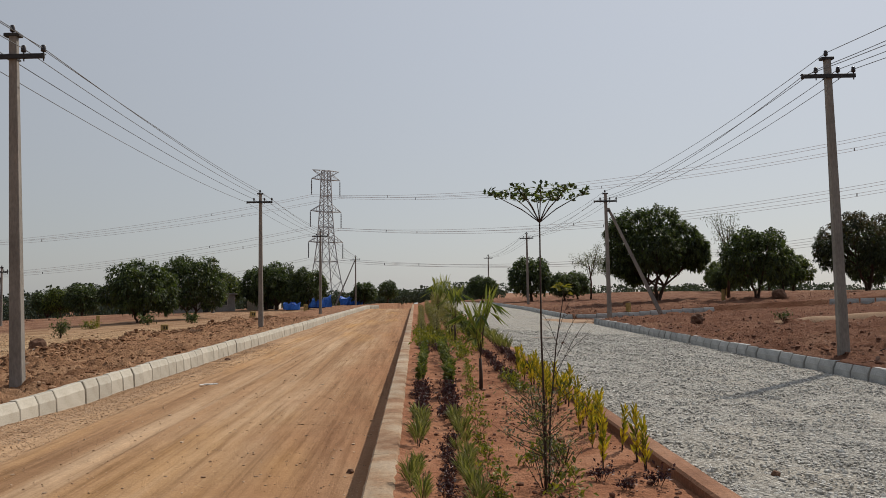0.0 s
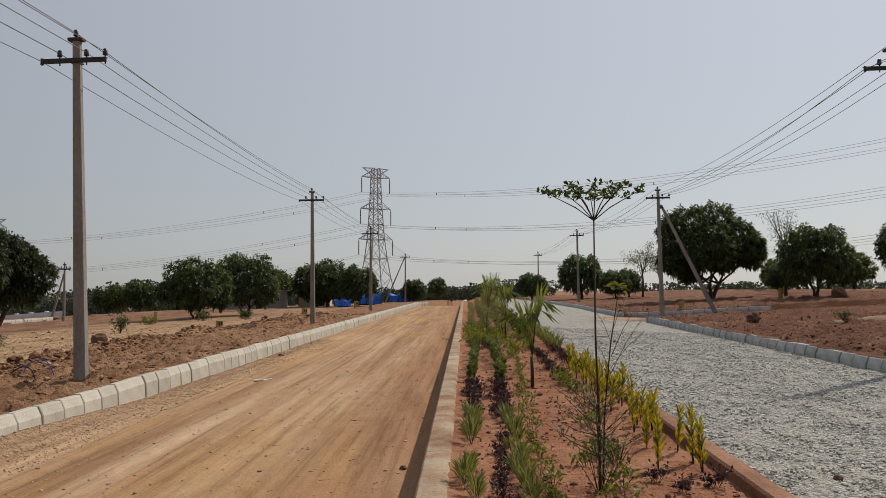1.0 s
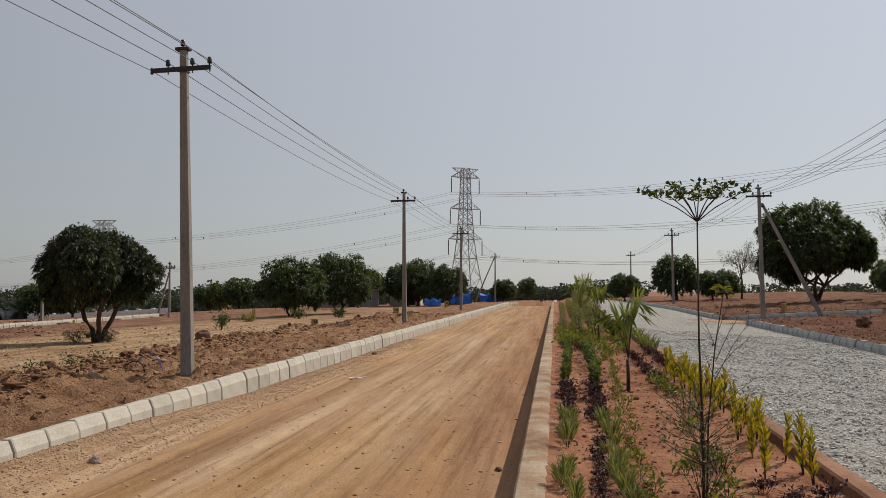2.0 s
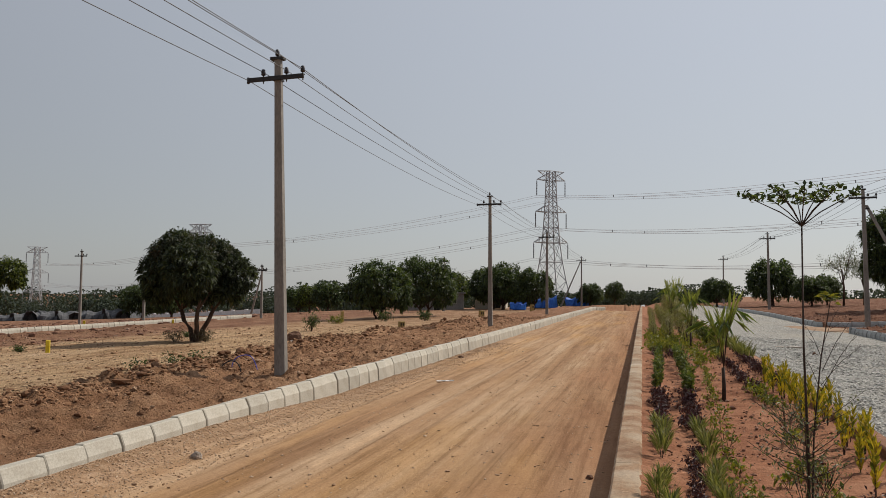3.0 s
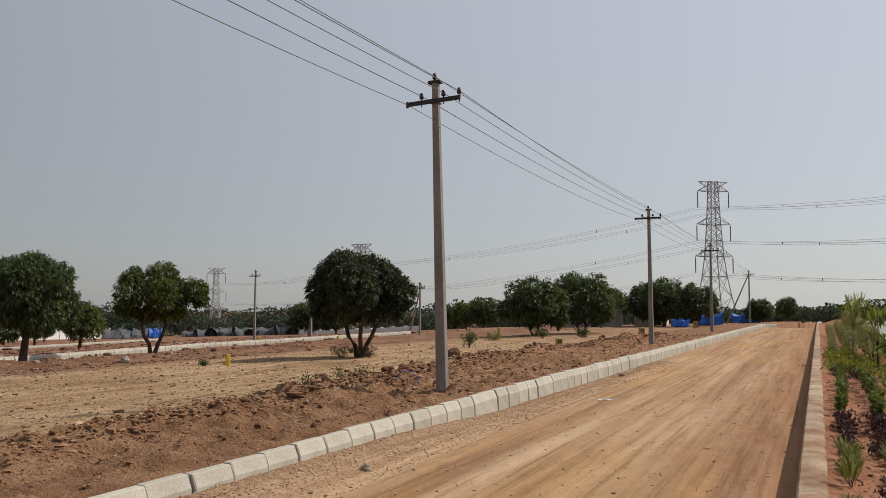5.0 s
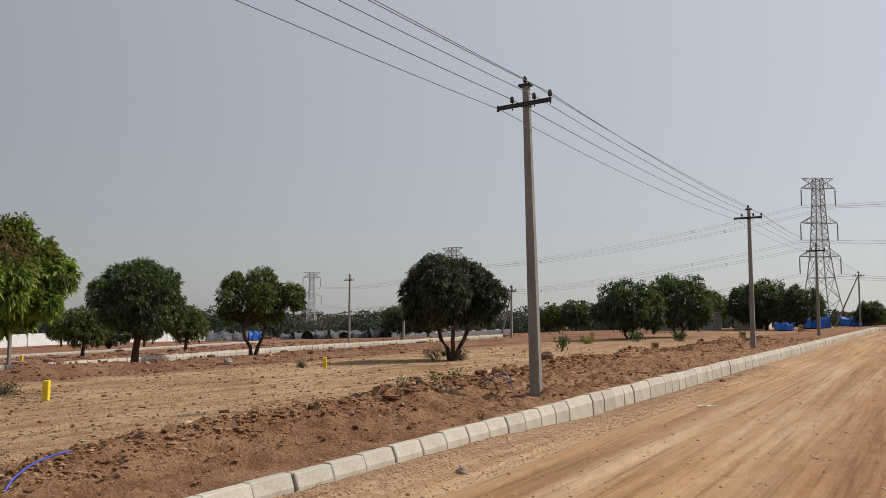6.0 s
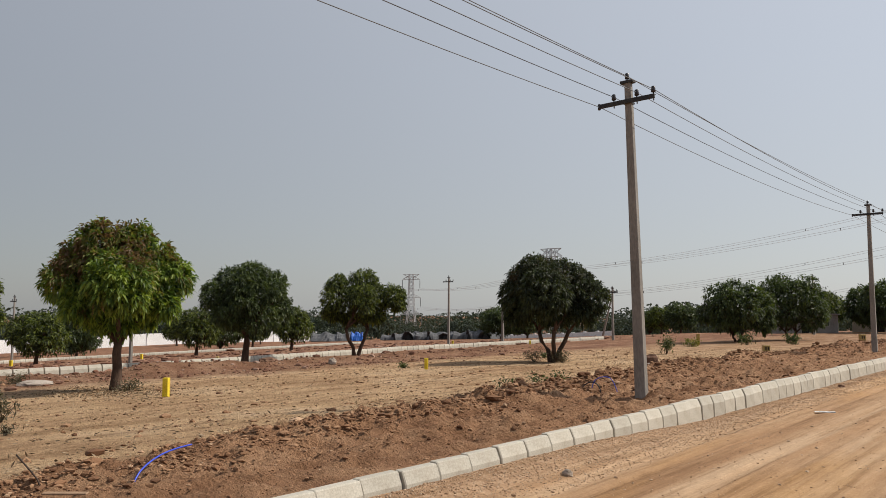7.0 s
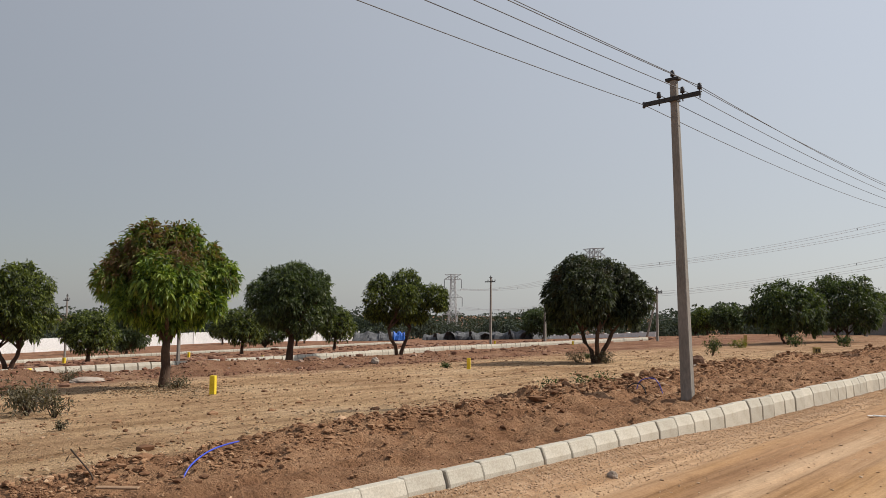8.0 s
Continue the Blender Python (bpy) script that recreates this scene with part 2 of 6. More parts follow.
EARTH, ROAD, GRAVEL = ground_material(), road_material(), gravel_material()
BED = surface("red_bed_soil", [(0.3, (0.20, 0.08, 0.042)), (0.5, (0.305, 0.136, 0.074)), (0.72, (0.40, 0.205, 0.122))], 1.6, 0.97, 22.0, 0.9, 0.04, spec=0.1)
SAND = surface("pale_sand", [(0.3, (0.27, 0.17, 0.105)), (0.7, (0.37, 0.25, 0.165))], 1.2, 0.97, 30.0, 0.5, 0.02, spec=0.1)
KERB = surface("precast_concrete", [(0.25, (0.29, 0.245, 0.178)), (0.42, (0.42, 0.38, 0.312)), (0.75, (0.50, 0.465, 0.395))], 2.6, 0.85, 45.0, 0.25, 0.006, spread=0.09)
KERB_GREY = surface("grey_precast_concrete", [(0.25, (0.30, 0.30, 0.285)), (0.5, (0.42, 0.42, 0.40)), (0.75, (0.52, 0.52, 0.50))], 3.5, 0.85, 45.0, 0.25, 0.006, spread=0.1)
PLINTH = surface("dusty_plaster", [(0.36, (0.225, 0.118, 0.062)), (0.48, (0.31, 0.2, 0.12)), (0.54, (0.345, 0.25, 0.165)), (0.7, (0.41, 0.325, 0.24))], 1.7, 0.92, 26.0, 0.5, 0.02, spread=0.14)
PLINTH_RED = surface("earth_caked_plaster", [(0.3, (0.18, 0.08, 0.042)), (0.55, (0.27, 0.132, 0.073)), (0.78, (0.34, 0.195, 0.12))], 1.8, 0.95, 26.0, 0.7, 0.02, spread=0.08)
POLE = surface("pole_concrete", [(0.3, (0.18, 0.162, 0.143)), (0.55, (0.265, 0.24, 0.213)), (0.8, (0.34, 0.315, 0.285))], 2.0, 0.88, 30.0, 0.3, 0.006, stretch=(1, 1, 0.3), spread=0.08)
IRON = surface("black_iron", [(0.3, (0.02, 0.02, 0.022)), (0.7, (0.05, 0.047, 0.045))], 12.0, 0.65, 60.0, 0.2, 0.002, spec=0.4)
PORCELAIN = surface("dark_glazed_porcelain", [(0.3, (0.02, 0.017, 0.018)), (0.7, (0.045, 0.03, 0.028))], 10.0, 0.3, 50.0, 0.05, 0.001, spec=0.5)
# pale colour paints haze over the far, backlit wires
CONDUCTOR = surface("weathered_conductor", [(0.3, (0.62, 0.625, 0.64)), (0.7, (0.72, 0.725, 0.74))], 0.5, 0.7, 4.0, 0.1, 0.001)
WIRE = surface("aluminium_wire", [(0.3, (0.10, 0.10, 0.105)), (0.7, (0.17, 0.17, 0.175))], 6.0, 0.6, 30.0, 0.1, 0.001)
# tower steel kept light grey, so its colour carries the distance haze
STEEL = surface("galvanised_steel", [(0.3, (0.33, 0.34, 0.35)), (0.7, (0.46, 0.47, 0.48))], 0.5, 0.6, 6.0, 0.1, 0.002)
GLASS_INS = surface("grey_insulator", [(0.3, (0.11, 0.115, 0.125)), (0.7, (0.17, 0.175, 0.185))], 2.0, 0.45, 8.0, 0.1, 0.002)
BARK = surface("mango_bark", [(0.3, (0.05, 0.028, 0.019)), (0.55, (0.095, 0.058, 0.04)), (0.8, (0.15, 0.1, 0.072))], 6.0, 0.95, 30.0, 0.9, 0.03, stretch=(1, 1, 0.35))
TWIG = surface("dark_stem", [(0.3, (0.035, 0.022, 0.016)), (0.7, (0.075, 0.05, 0.036))], 9.0, 0.8, 60.0, 0.4, 0.004)
YELLOW = surface("yellow_paint", [(0.3, (0.62, 0.42, 0.02)), (0.6, (0.74, 0.56, 0.04)), (0.8, (0.70, 0.52, 0.08))], 6.0, 0.65, 50.0, 0.15, 0.003, spread=0.1)
OCHRE = surface("faded_ochre_paint", [(0.3, (0.28, 0.19, 0.06)), (0.7, (0.42, 0.30, 0.11))], 6.0, 0.8, 50.0, 0.2, 0.003, spread=0.12)
BLACK = surface("black_paint", [(0.3, (0.015, 0.014, 0.012)), (0.7, (0.03, 0.028, 0.025))], 8.0, 0.7)
BLUE_PIPE = surface("blue_plastic_pipe", [(0.3, (0.02, 0.045, 0.42)), (0.7, (0.04, 0.08, 0.55))], 5.0, 0.4, 60.0, 0.05, 0.001, spec=0.5)
BLUE_TARP = surface("blue_tarpaulin", [(0.3, (0.012, 0.07, 0.34)), (0.55, (0.02, 0.13, 0.52)), (0.8, (0.05, 0.20, 0.62))], 1.5, 0.5, 12.0, 0.5, 0.05, spec=0.4)
DARK_TARP = surface("grey_tarpaulin", [(0.3, (0.055, 0.055, 0.058)), (0.55, (0.11, 0.11, 0.115)), (0.8, (0.24, 0.24, 0.245))], 0.8, 0.8, 6.0, 0.6, 0.08)
WHITE_WALL = surface("whitewash", [(0.3, (0.80, 0.80, 0.79)), (0.7, (0.9, 0.9, 0.89))], 0.4, 0.9, 6.0, 0.2, 0.01)
HOUSE_WALL = surface("unpainted_render", [(0.3, (0.20, 0.18, 0.165)), (0.7, (0.32, 0.29, 0.265))], 0.7, 0.92, 8.0, 0.3, 0.02)
PALE_WALL = surface("pale_cream_paint", [(0.3, (0.44, 0.40, 0.33)), (0.7, (0.56, 0.51, 0.43))], 0.7, 0.9, 8.0, 0.2, 0.01)
# near-black colour painted in for the shade of unlit interiors
DARK_VOID = surface("unlit_opening", [(0.3, (0.02, 0.02, 0.02)), (0.7, (0.035, 0.033, 0.03))], 2.0, 0.9)
LITTER = surface("white_plastic", [(0.3, (0.6, 0.6, 0.58)), (0.7, (0.78, 0.78, 0.76))], 5.0, 0.5)
TERRACOTTA = surface("orange_marker_paint", [(0.3, (0.42, 0.13, 0.06)), (0.7, (0.55, 0.2, 0.1))], 5.0, 0.8, spread=0.1)
CLOD = stone_bits("earth_clod", [(0.0, (0.13, 0.065, 0.036)), (0.55, (0.235, 0.125, 0.068)), (0.93, (0.33, 0.195, 0.112)), (1.0, (0.46, 0.31, 0.2))])
CLOD_RED = stone_bits("red_earth_clod", [(0.0, (0.11, 0.052, 0.034)), (0.55, (0.19, 0.095, 0.062)), (0.9, (0.27, 0.155, 0.105)), (1.0, (0.36, 0.25, 0.19))])
CHIP = stone_bits("grey_stone_chip", [(0.0, (0.26, 0.245, 0.22)), (0.3, (0.42, 0.398, 0.357)), (0.7, (0.54, 0.515, 0.465)), (1.0, (0.66, 0.635, 0.585))])
PEBBLE = stone_bits("brown_pebble", [(0.0, (0.25, 0.155, 0.092)), (0.5, (0.38, 0.25, 0.158)), (1.0, (0.5, 0.38, 0.27))])
STRAW = stone_bits("dry_litter", [(0.0, (0.10, 0.065, 0.04)), (0.5, (0.26, 0.18, 0.11)), (1.0, (0.46, 0.36, 0.24))])
MANGO = leafy("mango_leaf", [(0.25, (0.026, 0.038, 0.017)), (0.5, (0.048, 0.068, 0.026)), (0.72, (0.105, 0.135, 0.042))], 0.27, None, 0.42)
MANGO_FLUSH = leafy("mango_leaf_flush", [(0.25, (0.04, 0.07, 0.015)), (0.48, (0.125, 0.19, 0.034)), (0.7, (0.29, 0.36, 0.07))], 0.34, ((0.15, 0.088, 0.045), 1.9, 4.6, 1.06))
MANGO_DARK = leafy("mango_leaf_dark", [(0.25, (0.021, 0.028, 0.015)), (0.5, (0.037, 0.047, 0.023)), (0.73, (0.075, 0.092, 0.036))], 0.22, ((0.075, 0.05, 0.03), 2.6, 5.5, 1.12))
MANGO_MID = leafy("mango_leaf_light", [(0.3, (0.026, 0.036, 0.012)), (0.5, (0.055, 0.072, 0.019)), (0.7, (0.17, 0.20, 0.04))], 0.3)
# greyed leaf colour: the haze of distance is painted in
HAZED_LEAF = leafy("far_foliage", [(0.25, (0.032, 0.044, 0.036)), (0.5, (0.05, 0.065, 0.05)), (0.75, (0.075, 0.09, 0.065))], 0.15, None, 0.95)
PALE_LEAF = leafy("pale_small_leaf", [(0.25, (0.055, 0.065, 0.035)), (0.5, (0.10, 0.11, 0.06)), (0.75, (0.17, 0.175, 0.10))], 0.25)
GRASSY = leafy("striped_grass_leaf", [(0.25, (0.07, 0.085, 0.022)), (0.5, (0.15, 0.155, 0.05)), (0.75, (0.30, 0.27, 0.12))], 0.3)
GREEN = leafy("green_hedge_leaf", [(0.25, (0.04, 0.06, 0.016)), (0.5, (0.085, 0.112, 0.026)), (0.75, (0.18, 0.19, 0.045))], 0.3)
YELLOW_GREEN = leafy("yellow_green_leaf", [(0.25, (0.07, 0.085, 0.016)), (0.5, (0.14, 0.145, 0.024)), (0.75, (0.27, 0.235, 0.04))], 0.3)
CROTON = leafy("croton_leaf", [(0.25, (0.09, 0.10, 0.016)), (0.42, (0.24, 0.20, 0.02)), (0.6, (0.40, 0.285, 0.03)), (0.8, (0.58, 0.39, 0.045))], 0.34)
MAROON = leafy("maroon_leaf", [(0.25, (0.026, 0.010, 0.013)), (0.5, (0.055, 0.018, 0.024)), (0.75, (0.095, 0.032, 0.036))], 0.2)
PALM_LEAF = leafy("palm_leaf", [(0.25, (0.06, 0.095, 0.018)), (0.5, (0.13, 0.165, 0.035)), (0.75, (0.27, 0.27, 0.08))], 0.35)
FEATHER = leafy("feathery_foliage", [(0.25, (0.10, 0.10, 0.035)), (0.5, (0.18, 0.17, 0.065)), (0.75, (0.29, 0.25, 0.12))], 0.3)
DRY = leafy("dry_shrub", [(0.25, (0.06, 0.05, 0.03)), (0.5, (0.11, 0.09, 0.055)), (0.75, (0.17, 0.145, 0.09))], 0.2)
BUSH = leafy("bush_leaf", [(0.25, (0.02, 0.036, 0.011)), (0.5, (0.045, 0.07, 0.018)), (0.75, (0.10, 0.13, 0.03))], 0.25)

# ---- building helpers ----


def mesh_object(name, verts, faces, material, parent=None, label="", smooth=False):
    me = bpy.data.meshes.new(name)
    me.from_pydata([tuple(v) for v in verts], [], [tuple(f) for f in faces])
    me.materials.append(material)
    if smooth:
        me.polygons.foreach_set("use_smooth", [True] * len(me.polygons))
    ob = new(name, me)
    if parent:
        ob.parent = parent
    if label:
        tagged(ob, label)
    return ob


def part(name, bm, material, parent=None, label="", smooth=False):
    me = bpy.data.meshes.new(name)
    bmesh.ops.recalc_face_normals(bm, faces=bm.faces)
    bm.to_mesh(me)
    bm.free()
    me.materials.append(material)
    if smooth:
        me.polygons.foreach_set("use_smooth", [True] * len(me.polygons))
    ob = new(name, me)
    if parent:
        ob.parent = parent
    if label:
        tagged(ob, label)
    return ob


def twin(ob, m, parent=None):
    """Another object on the same mesh."""
    c = ob.copy()
    scene.collection.objects.link(c)
    c.parent = parent or ob.parent
    c.matrix_basis = m
    return c


def thing(name, at=(0, 0, 0), label="", category="", group="", kind="", turn=0.0):
    e = new(name)
    e.empty_display_size = 0.2
    e.matrix_basis = pose(*at, 0, 0, turn)
    return tagged(e, label, category, group, kind)


def box(bm, lo, hi, bevel=0.0):
    r = bmesh.ops.create_cube(bm, size=1.0, matrix=Matrix.Translation([(a + b) / 2 for a, b in zip(lo, hi)]) @ Matrix.Diagonal([b - a for a, b in zip(lo, hi)] + [1]))
    if bevel:
        edges = list({e for v in r["verts"] for e in v.link_edges})
        bmesh.ops.bevel(bm, geom=edges, offset=bevel, segments=1, affect="EDGES")


def prism(bm, base, top):
    """A closed solid between two rings of equally many corners."""
    a, b = [bm.verts.new(p) for p in base], [bm.verts.new(p) for p in top]
    n = len(a)
    for i in range(n):
        bm.faces.new((a[i], a[(i + 1) % n], b[(i + 1) % n], b[i]))
    bm.faces.new(a[::-1])
    bm.faces.new(b)


def tube(bm, points, radii, sides=7):
    """A round, tapering limb along points."""
    points = [Vector(p) for p in points]
    rings = []
    for i, p in enumerate(points):
        d = (points[min(i + 1, len(points) - 1)] - points[max(i - 1, 0)]).normalized()
        side = d.orthogonal().normalized() if abs(d.z) > 0.9 else d.cross(Vector((0, 0, 1))).normalized()
        up = d.cross(side).normalized()
        rings.append([bm.verts.new(p + radii[i] * (math.cos(a) * side + math.sin(a) * up)) for a in [2 * math.pi * k / sides for k in range(sides)]])
    for r, s in zip(rings, rings[1:]):
        # start each ring where it lies closest to the one before
        k0 = min(range(sides), key=lambda k: (s[k].co - r[0].co).length)
        flip = (s[(k0 + 1) % sides].co - r[1].co).length > (s[(k0 - 1) % sides].co - r[1].co).length
        s[:] = [s[(k0 - k if flip else k0 + k) % sides] for k in range(sides)]
        for k in range(sides):
            bm.faces.new((r[k], r[(k + 1) % sides], s[(k + 1) % sides], s[k]))
    bm.faces.new(rings[0][::-1])
    bm.faces.new(rings[-1])


def lathe(bm, at, rows, sides=10):
    """A turned shape: rows of (radius, height) from the bottom to the top."""
    rings = [[bm.verts.new((at[0] + r * math.cos(a), at[1] + r * math.sin(a), at[2] + h)) for a in [2 * math.pi * k / sides for k in range(sides)]] for r, h in rows]
    for r, s in zip(rings, rings[1:]):
        for k in range(sides):
            bm.faces.new((r[k], r[(k + 1) % sides], s[(k + 1) % sides], s[k]))
    bm.faces.new(rings[0][::-1])
    bm.faces.new(rings[-1])


def unit(a):
    return a / np.maximum(np.linalg.norm(a, axis=1, keepdims=True), 1e-9)


def leaf_arrays(at, way, length, width, rng, droop=0.25):
    """Folded leaves: five corners and four triangles each."""
    n = len(at)
    way = unit(way)
    ref = unit(rng.normal(size=(n, 3)) * 0.5 + np.array([0, 0, 1.0]))
    side = unit(np.cross(way, ref))
    up = np.cross(side, way)
    length, width = np.broadcast_to(length, n)[:, None], np.broadcast_to(width, n)[:, None]
    tip = at + way * length + np.array([0, 0, -1.0]) * length * droop
    mid = at + way * length * 0.5 - up * width * 0.15
    verts = np.stack([at, mid + side * width * 0.5 + up * width * 0.25, mid, mid - side * width * 0.5 + up * width * 0.25, tip], 1).reshape(-1, 3)
    f = np.array([[0, 1, 2], [1, 4, 2], [0, 2, 3], [3, 2, 4]])
    faces = (np.arange(n)[:, None, None] * 5 + f[None]).reshape(-1, 3)
    return verts, faces


def leaf_object(name, at, way, length, width, rng, material, parent=None, droop=0.25, label=""):
    v, f = leaf_arrays(np.asarray(at, float), np.asarray(way, float), length, width, rng, droop)
    return mesh_object(name, v, f, material, parent, label)


def grid_object(name, xs, ys, height, material, parent=None):
    zs = [[height(x, y) for x in xs] for y in ys]
    verts = [(x, y, z) for y, row in zip(ys, zs) for x, z in zip(xs, row)]
    w = len(xs)
    faces = [(j * w + i, j * w + i + 1, (j + 1) * w + i + 1, (j + 1) * w + i) for j in range(len(ys) - 1) for i in range(w - 1)]
    return mesh_object(name, verts, faces, material, parent, smooth=True)


def steps(*spans):
    """Numbers from span to span: (from, to, step), ..."""
    out = []
    for a, b, s in spans:
        out += list(np.linspace(a, b, max(2, int(round((b - a) / s)) + 1))[:-1])
    return [float(x) for x in out] + [float(spans[-1][1])]


ICO = [(0, 0, 1), (0.894, 0, 0.447), (0.276, 0.851, 0.447), (-0.724, 0.526, 0.447), (-0.724, -0.526, 0.447), (0.276, -0.851, 0.447),
       (0.724, 0.526, -0.447), (-0.276, 0.851, -0.447), (-0.894, 0, -0.447), (-0.276, -0.851, -0.447), (0.724, -0.526, -0.447), (0, 0, -1)]
ICO_F = [(0, 1, 2), (0, 2, 3), (0, 3, 4), (0, 4, 5), (0, 5, 1), (1, 6, 2), (2, 7, 3), (3, 8, 4), (4, 9, 5), (5, 10, 1),
         (6, 7, 2), (7, 8, 3), (8, 9, 4), (9, 10, 5), (10, 6, 1), (11, 7, 6), (11, 8, 7), (11, 9, 8), (11, 10, 9), (11, 6, 10)]


def lumps(name, at, size, rng, material, flat=0.65, label="", category="", sunk=0.3):
    """Many uneven lumps in one mesh."""
    at, size = np.asarray(at, float), np.asarray(size, float)
    n = len(at)
    base = np.array(ICO)[None] * (1 + rng.uniform(-0.32, 0.32, (n, 12, 1)))
    base = base * rng.uniform(0.6, 1.25, (n, 1, 3)) * np.array([1, 1, flat])
    a = rng.uniform(0, 2 * np.pi, n)
    c, s = np.cos(a)[:, None], np.sin(a)[:, None]
    x, y = base[:, :, 0] * c - base[:, :, 1] * s, base[:, :, 0] * s + base[:, :, 1] * c
    v = np.stack([x, y, base[:, :, 2]], 2) * size[:, None, None] + at[:, None, :]
    v[:, :, 2] += (size * flat * (1 - 2 * sunk))[:, None] * 0.5
    faces = (np.arange(n)[:, None, None] * 12 + np.array(ICO_F)[None]).reshape(-1, 3)
    ob = mesh_object(name, v.reshape(-1, 3), faces, material)
    return tagged(ob, label, category, "", "stuff")


# ---- lie of the land ----
LAND_X = [-500, -300, -135, -76, -46, -42, -36, -33, -20, -12, -9, -6.3]
LAND_Z = [-18, -12, -6.1, -3.3, -1.45, -1.15, -1.0, -0.82, -0.35, -0.1, 0.08, 0.15]
LEFT_KERB, RIGHT_KERB = -5.97, 8.75


def n3(x, y, k, seed=0.0):
    return noise.noise(Vector((x * k + seed, y * k - seed, seed * 0.7)))


def kerb_z(y):
    return 0.25 + 0.0075 * (min(max(y, -5), 60) - 15)


def kerb_dip(y):
    """How far the left kerb sinks towards the near end."""
    return float(np.interp(y, [4, 7, 9, 12, 14, 18, 25], [-0.085, -0.065, -0.04, -0.015, 0.005, 0.03, 0.04]))


def wall_z(y):
    return 0.2 + 0.012 * (min(max(y, 0), 60) - 6)


def far_fall(y):
    return -0.012 * min(max(y - 105, 0), 400)


def land(x, y):
    """Height of the open ground, without its roughness."""
    if x < -5.9:
        z = float(np.interp(x, LAND_X, LAND_Z)) * ((1.1 - 0.0035 * min(max(y, 0), 90)) if x < -12 else 1)
        z += 0.75 * kerb_dip(y) * min(1.0, max(0.0, (x + 11) / 3))
    else:
        z = kerb_z(y) + min(0.05 * max(x - 8.7, 0), 1.0)
        if 38.3 < y < 43.7 and x < 30:
            z = kerb_z(y) - 0.22
    return z + far_fall(y)


def bed_z(x, y):
    return float(np.interp(x, [-0.2, 0.35, 2.25], [0.165, 0.09, wall_z(y) - 0.11])) + far_fall(y)


def gravel_z(x, y):
    return float(np.interp(x, [2.5, 8.6], [wall_z(y) - 0.07, kerb_z(y) - 0.27])) + far_fall(y)


def road_z(x, y):
    rise = 0.15 * max(0.0, min(1.0, (-x - 5.05) / 0.75)) * max(0.1, min(1.0, (15 - y) / 5))
    ruts = 0.03 * n3(x * 2.4, y * 0.05, 1.0, 3) + 0.012 * n3(x, y * 0.3, 1.6, 9)
    # wheel ruts near the kerb, with soil pressed up beside them
    for rx, deep in ((-4.95, 0.034), (-4.55, 0.022), (-3.7, 0.018), (-3.3, 0.014)):
        off = x - rx - 0.12 * n3(0, y, 0.12, rx) - 0.02 * n3(x, y, 1.7, rx)
        ruts += deep * (0.8 * math.exp(-((off - 0.13) / 0.06) ** 2) - math.exp(-(off / 0.08) ** 2)) * (0.7 + 0.6 * n3(1, y, 0.4, rx))
    return -0.2 + rise + ruts + 0.012 * n3(x, y, 3.0, 5) * (1 if x < -4.4 else 0.3) + (far_fall(y) - 0.02 * max(y - 97, 0))


RIDGE_Y, RIDGE_X = [3, 5, 7, 14, 20, 28, 34, 41, 60], [-8.1, -8.2, -8.7, -9.0, -9.8, -10.7, -10.3, -9.8, -9.5]


def ridge_x(y):
    return float(np.interp(y, RIDGE_Y, RIDGE_X))


def slabby(x, y):
    """Broken earth: uneven blocks with steps between them, about -0.5 to 0.5."""
    u, v = x + 0.22 * n3(x, y, 1.9, 21), y + 0.22 * n3(x, y, 1.9, 33)
    a = noise.cell(Vector((u * 3.1 + v * 1.2, v * 2.7 - u * 0.9, 0.5)))
    b = noise.cell(Vector((u * 6.4 - v * 2.5, v * 6.0 + u * 2.2, 3.5)))
    return 0.3 * a + 0.2 * b


def ground_z(x, y):
    if -5.99 < x < 8.71:
        return -0.75 + far_fall(y) - 0.02 * max(y - 97, 0)
    z = land(x, y)
    near = 1.0 if y < 60 else 0.5
    if x < 0:
        rx = ridge_x(y) if x > -14 else -9.0
        ridge = math.exp(-((x - rx + 0.4 * n3(x, y, 0.25, 2)) / 0.6) ** 2) * (0.13 + 0.16 * max(0, n3(0, y, 0.35, 7) + 0.35))
        inside = 1.0 if rx - 0.7 < x < -6.1 else 0.2
        inside *= min(1.0, max(0.8, 0.8 + (y - 7) / 8))
        ridge *= min(1.0, max(0.55, 0.55 + (y - 6) / 8))
        edge = min(1.0, (-x - 6.02) / 0.4) if x > -6.4 else 1.0
        z += edge * near * (ridge + inside * (0.09 * n3(x, y, 0.9, 1) + 0.22 * (abs(n3(x, y, 2.4, 4)) - 0.12) + (0.1 + 0.6 * ridge) * slabby(x, y) + 0.09 * n3(x, y, 6.0, 8)))
        z += 0.06 * n3(x, y, 0.25, 6) if x < -10 else 0
        z += 0.42 * math.exp(-((x + 28.5) / 1.6) ** 2) * max(0, 0.55 + n3(x, y, 0.4, 11)) if y < 45 else 0
    elif x < 60:
        edge = min(1.0, (x - 8.74) / 0.5)
        rough = 0.2 if 38 < y < 44.2 and x < 30 else 1.0
        z += edge * near * rough * (0.13 * n3(x, y, 0.5, 1) + 0.2 * abs(n3(x, y, 1.5, 4)) + 0.12 * slabby(x, y) + 0.1 * n3(x, y, 4.0, 8) - 0.08)
    return z


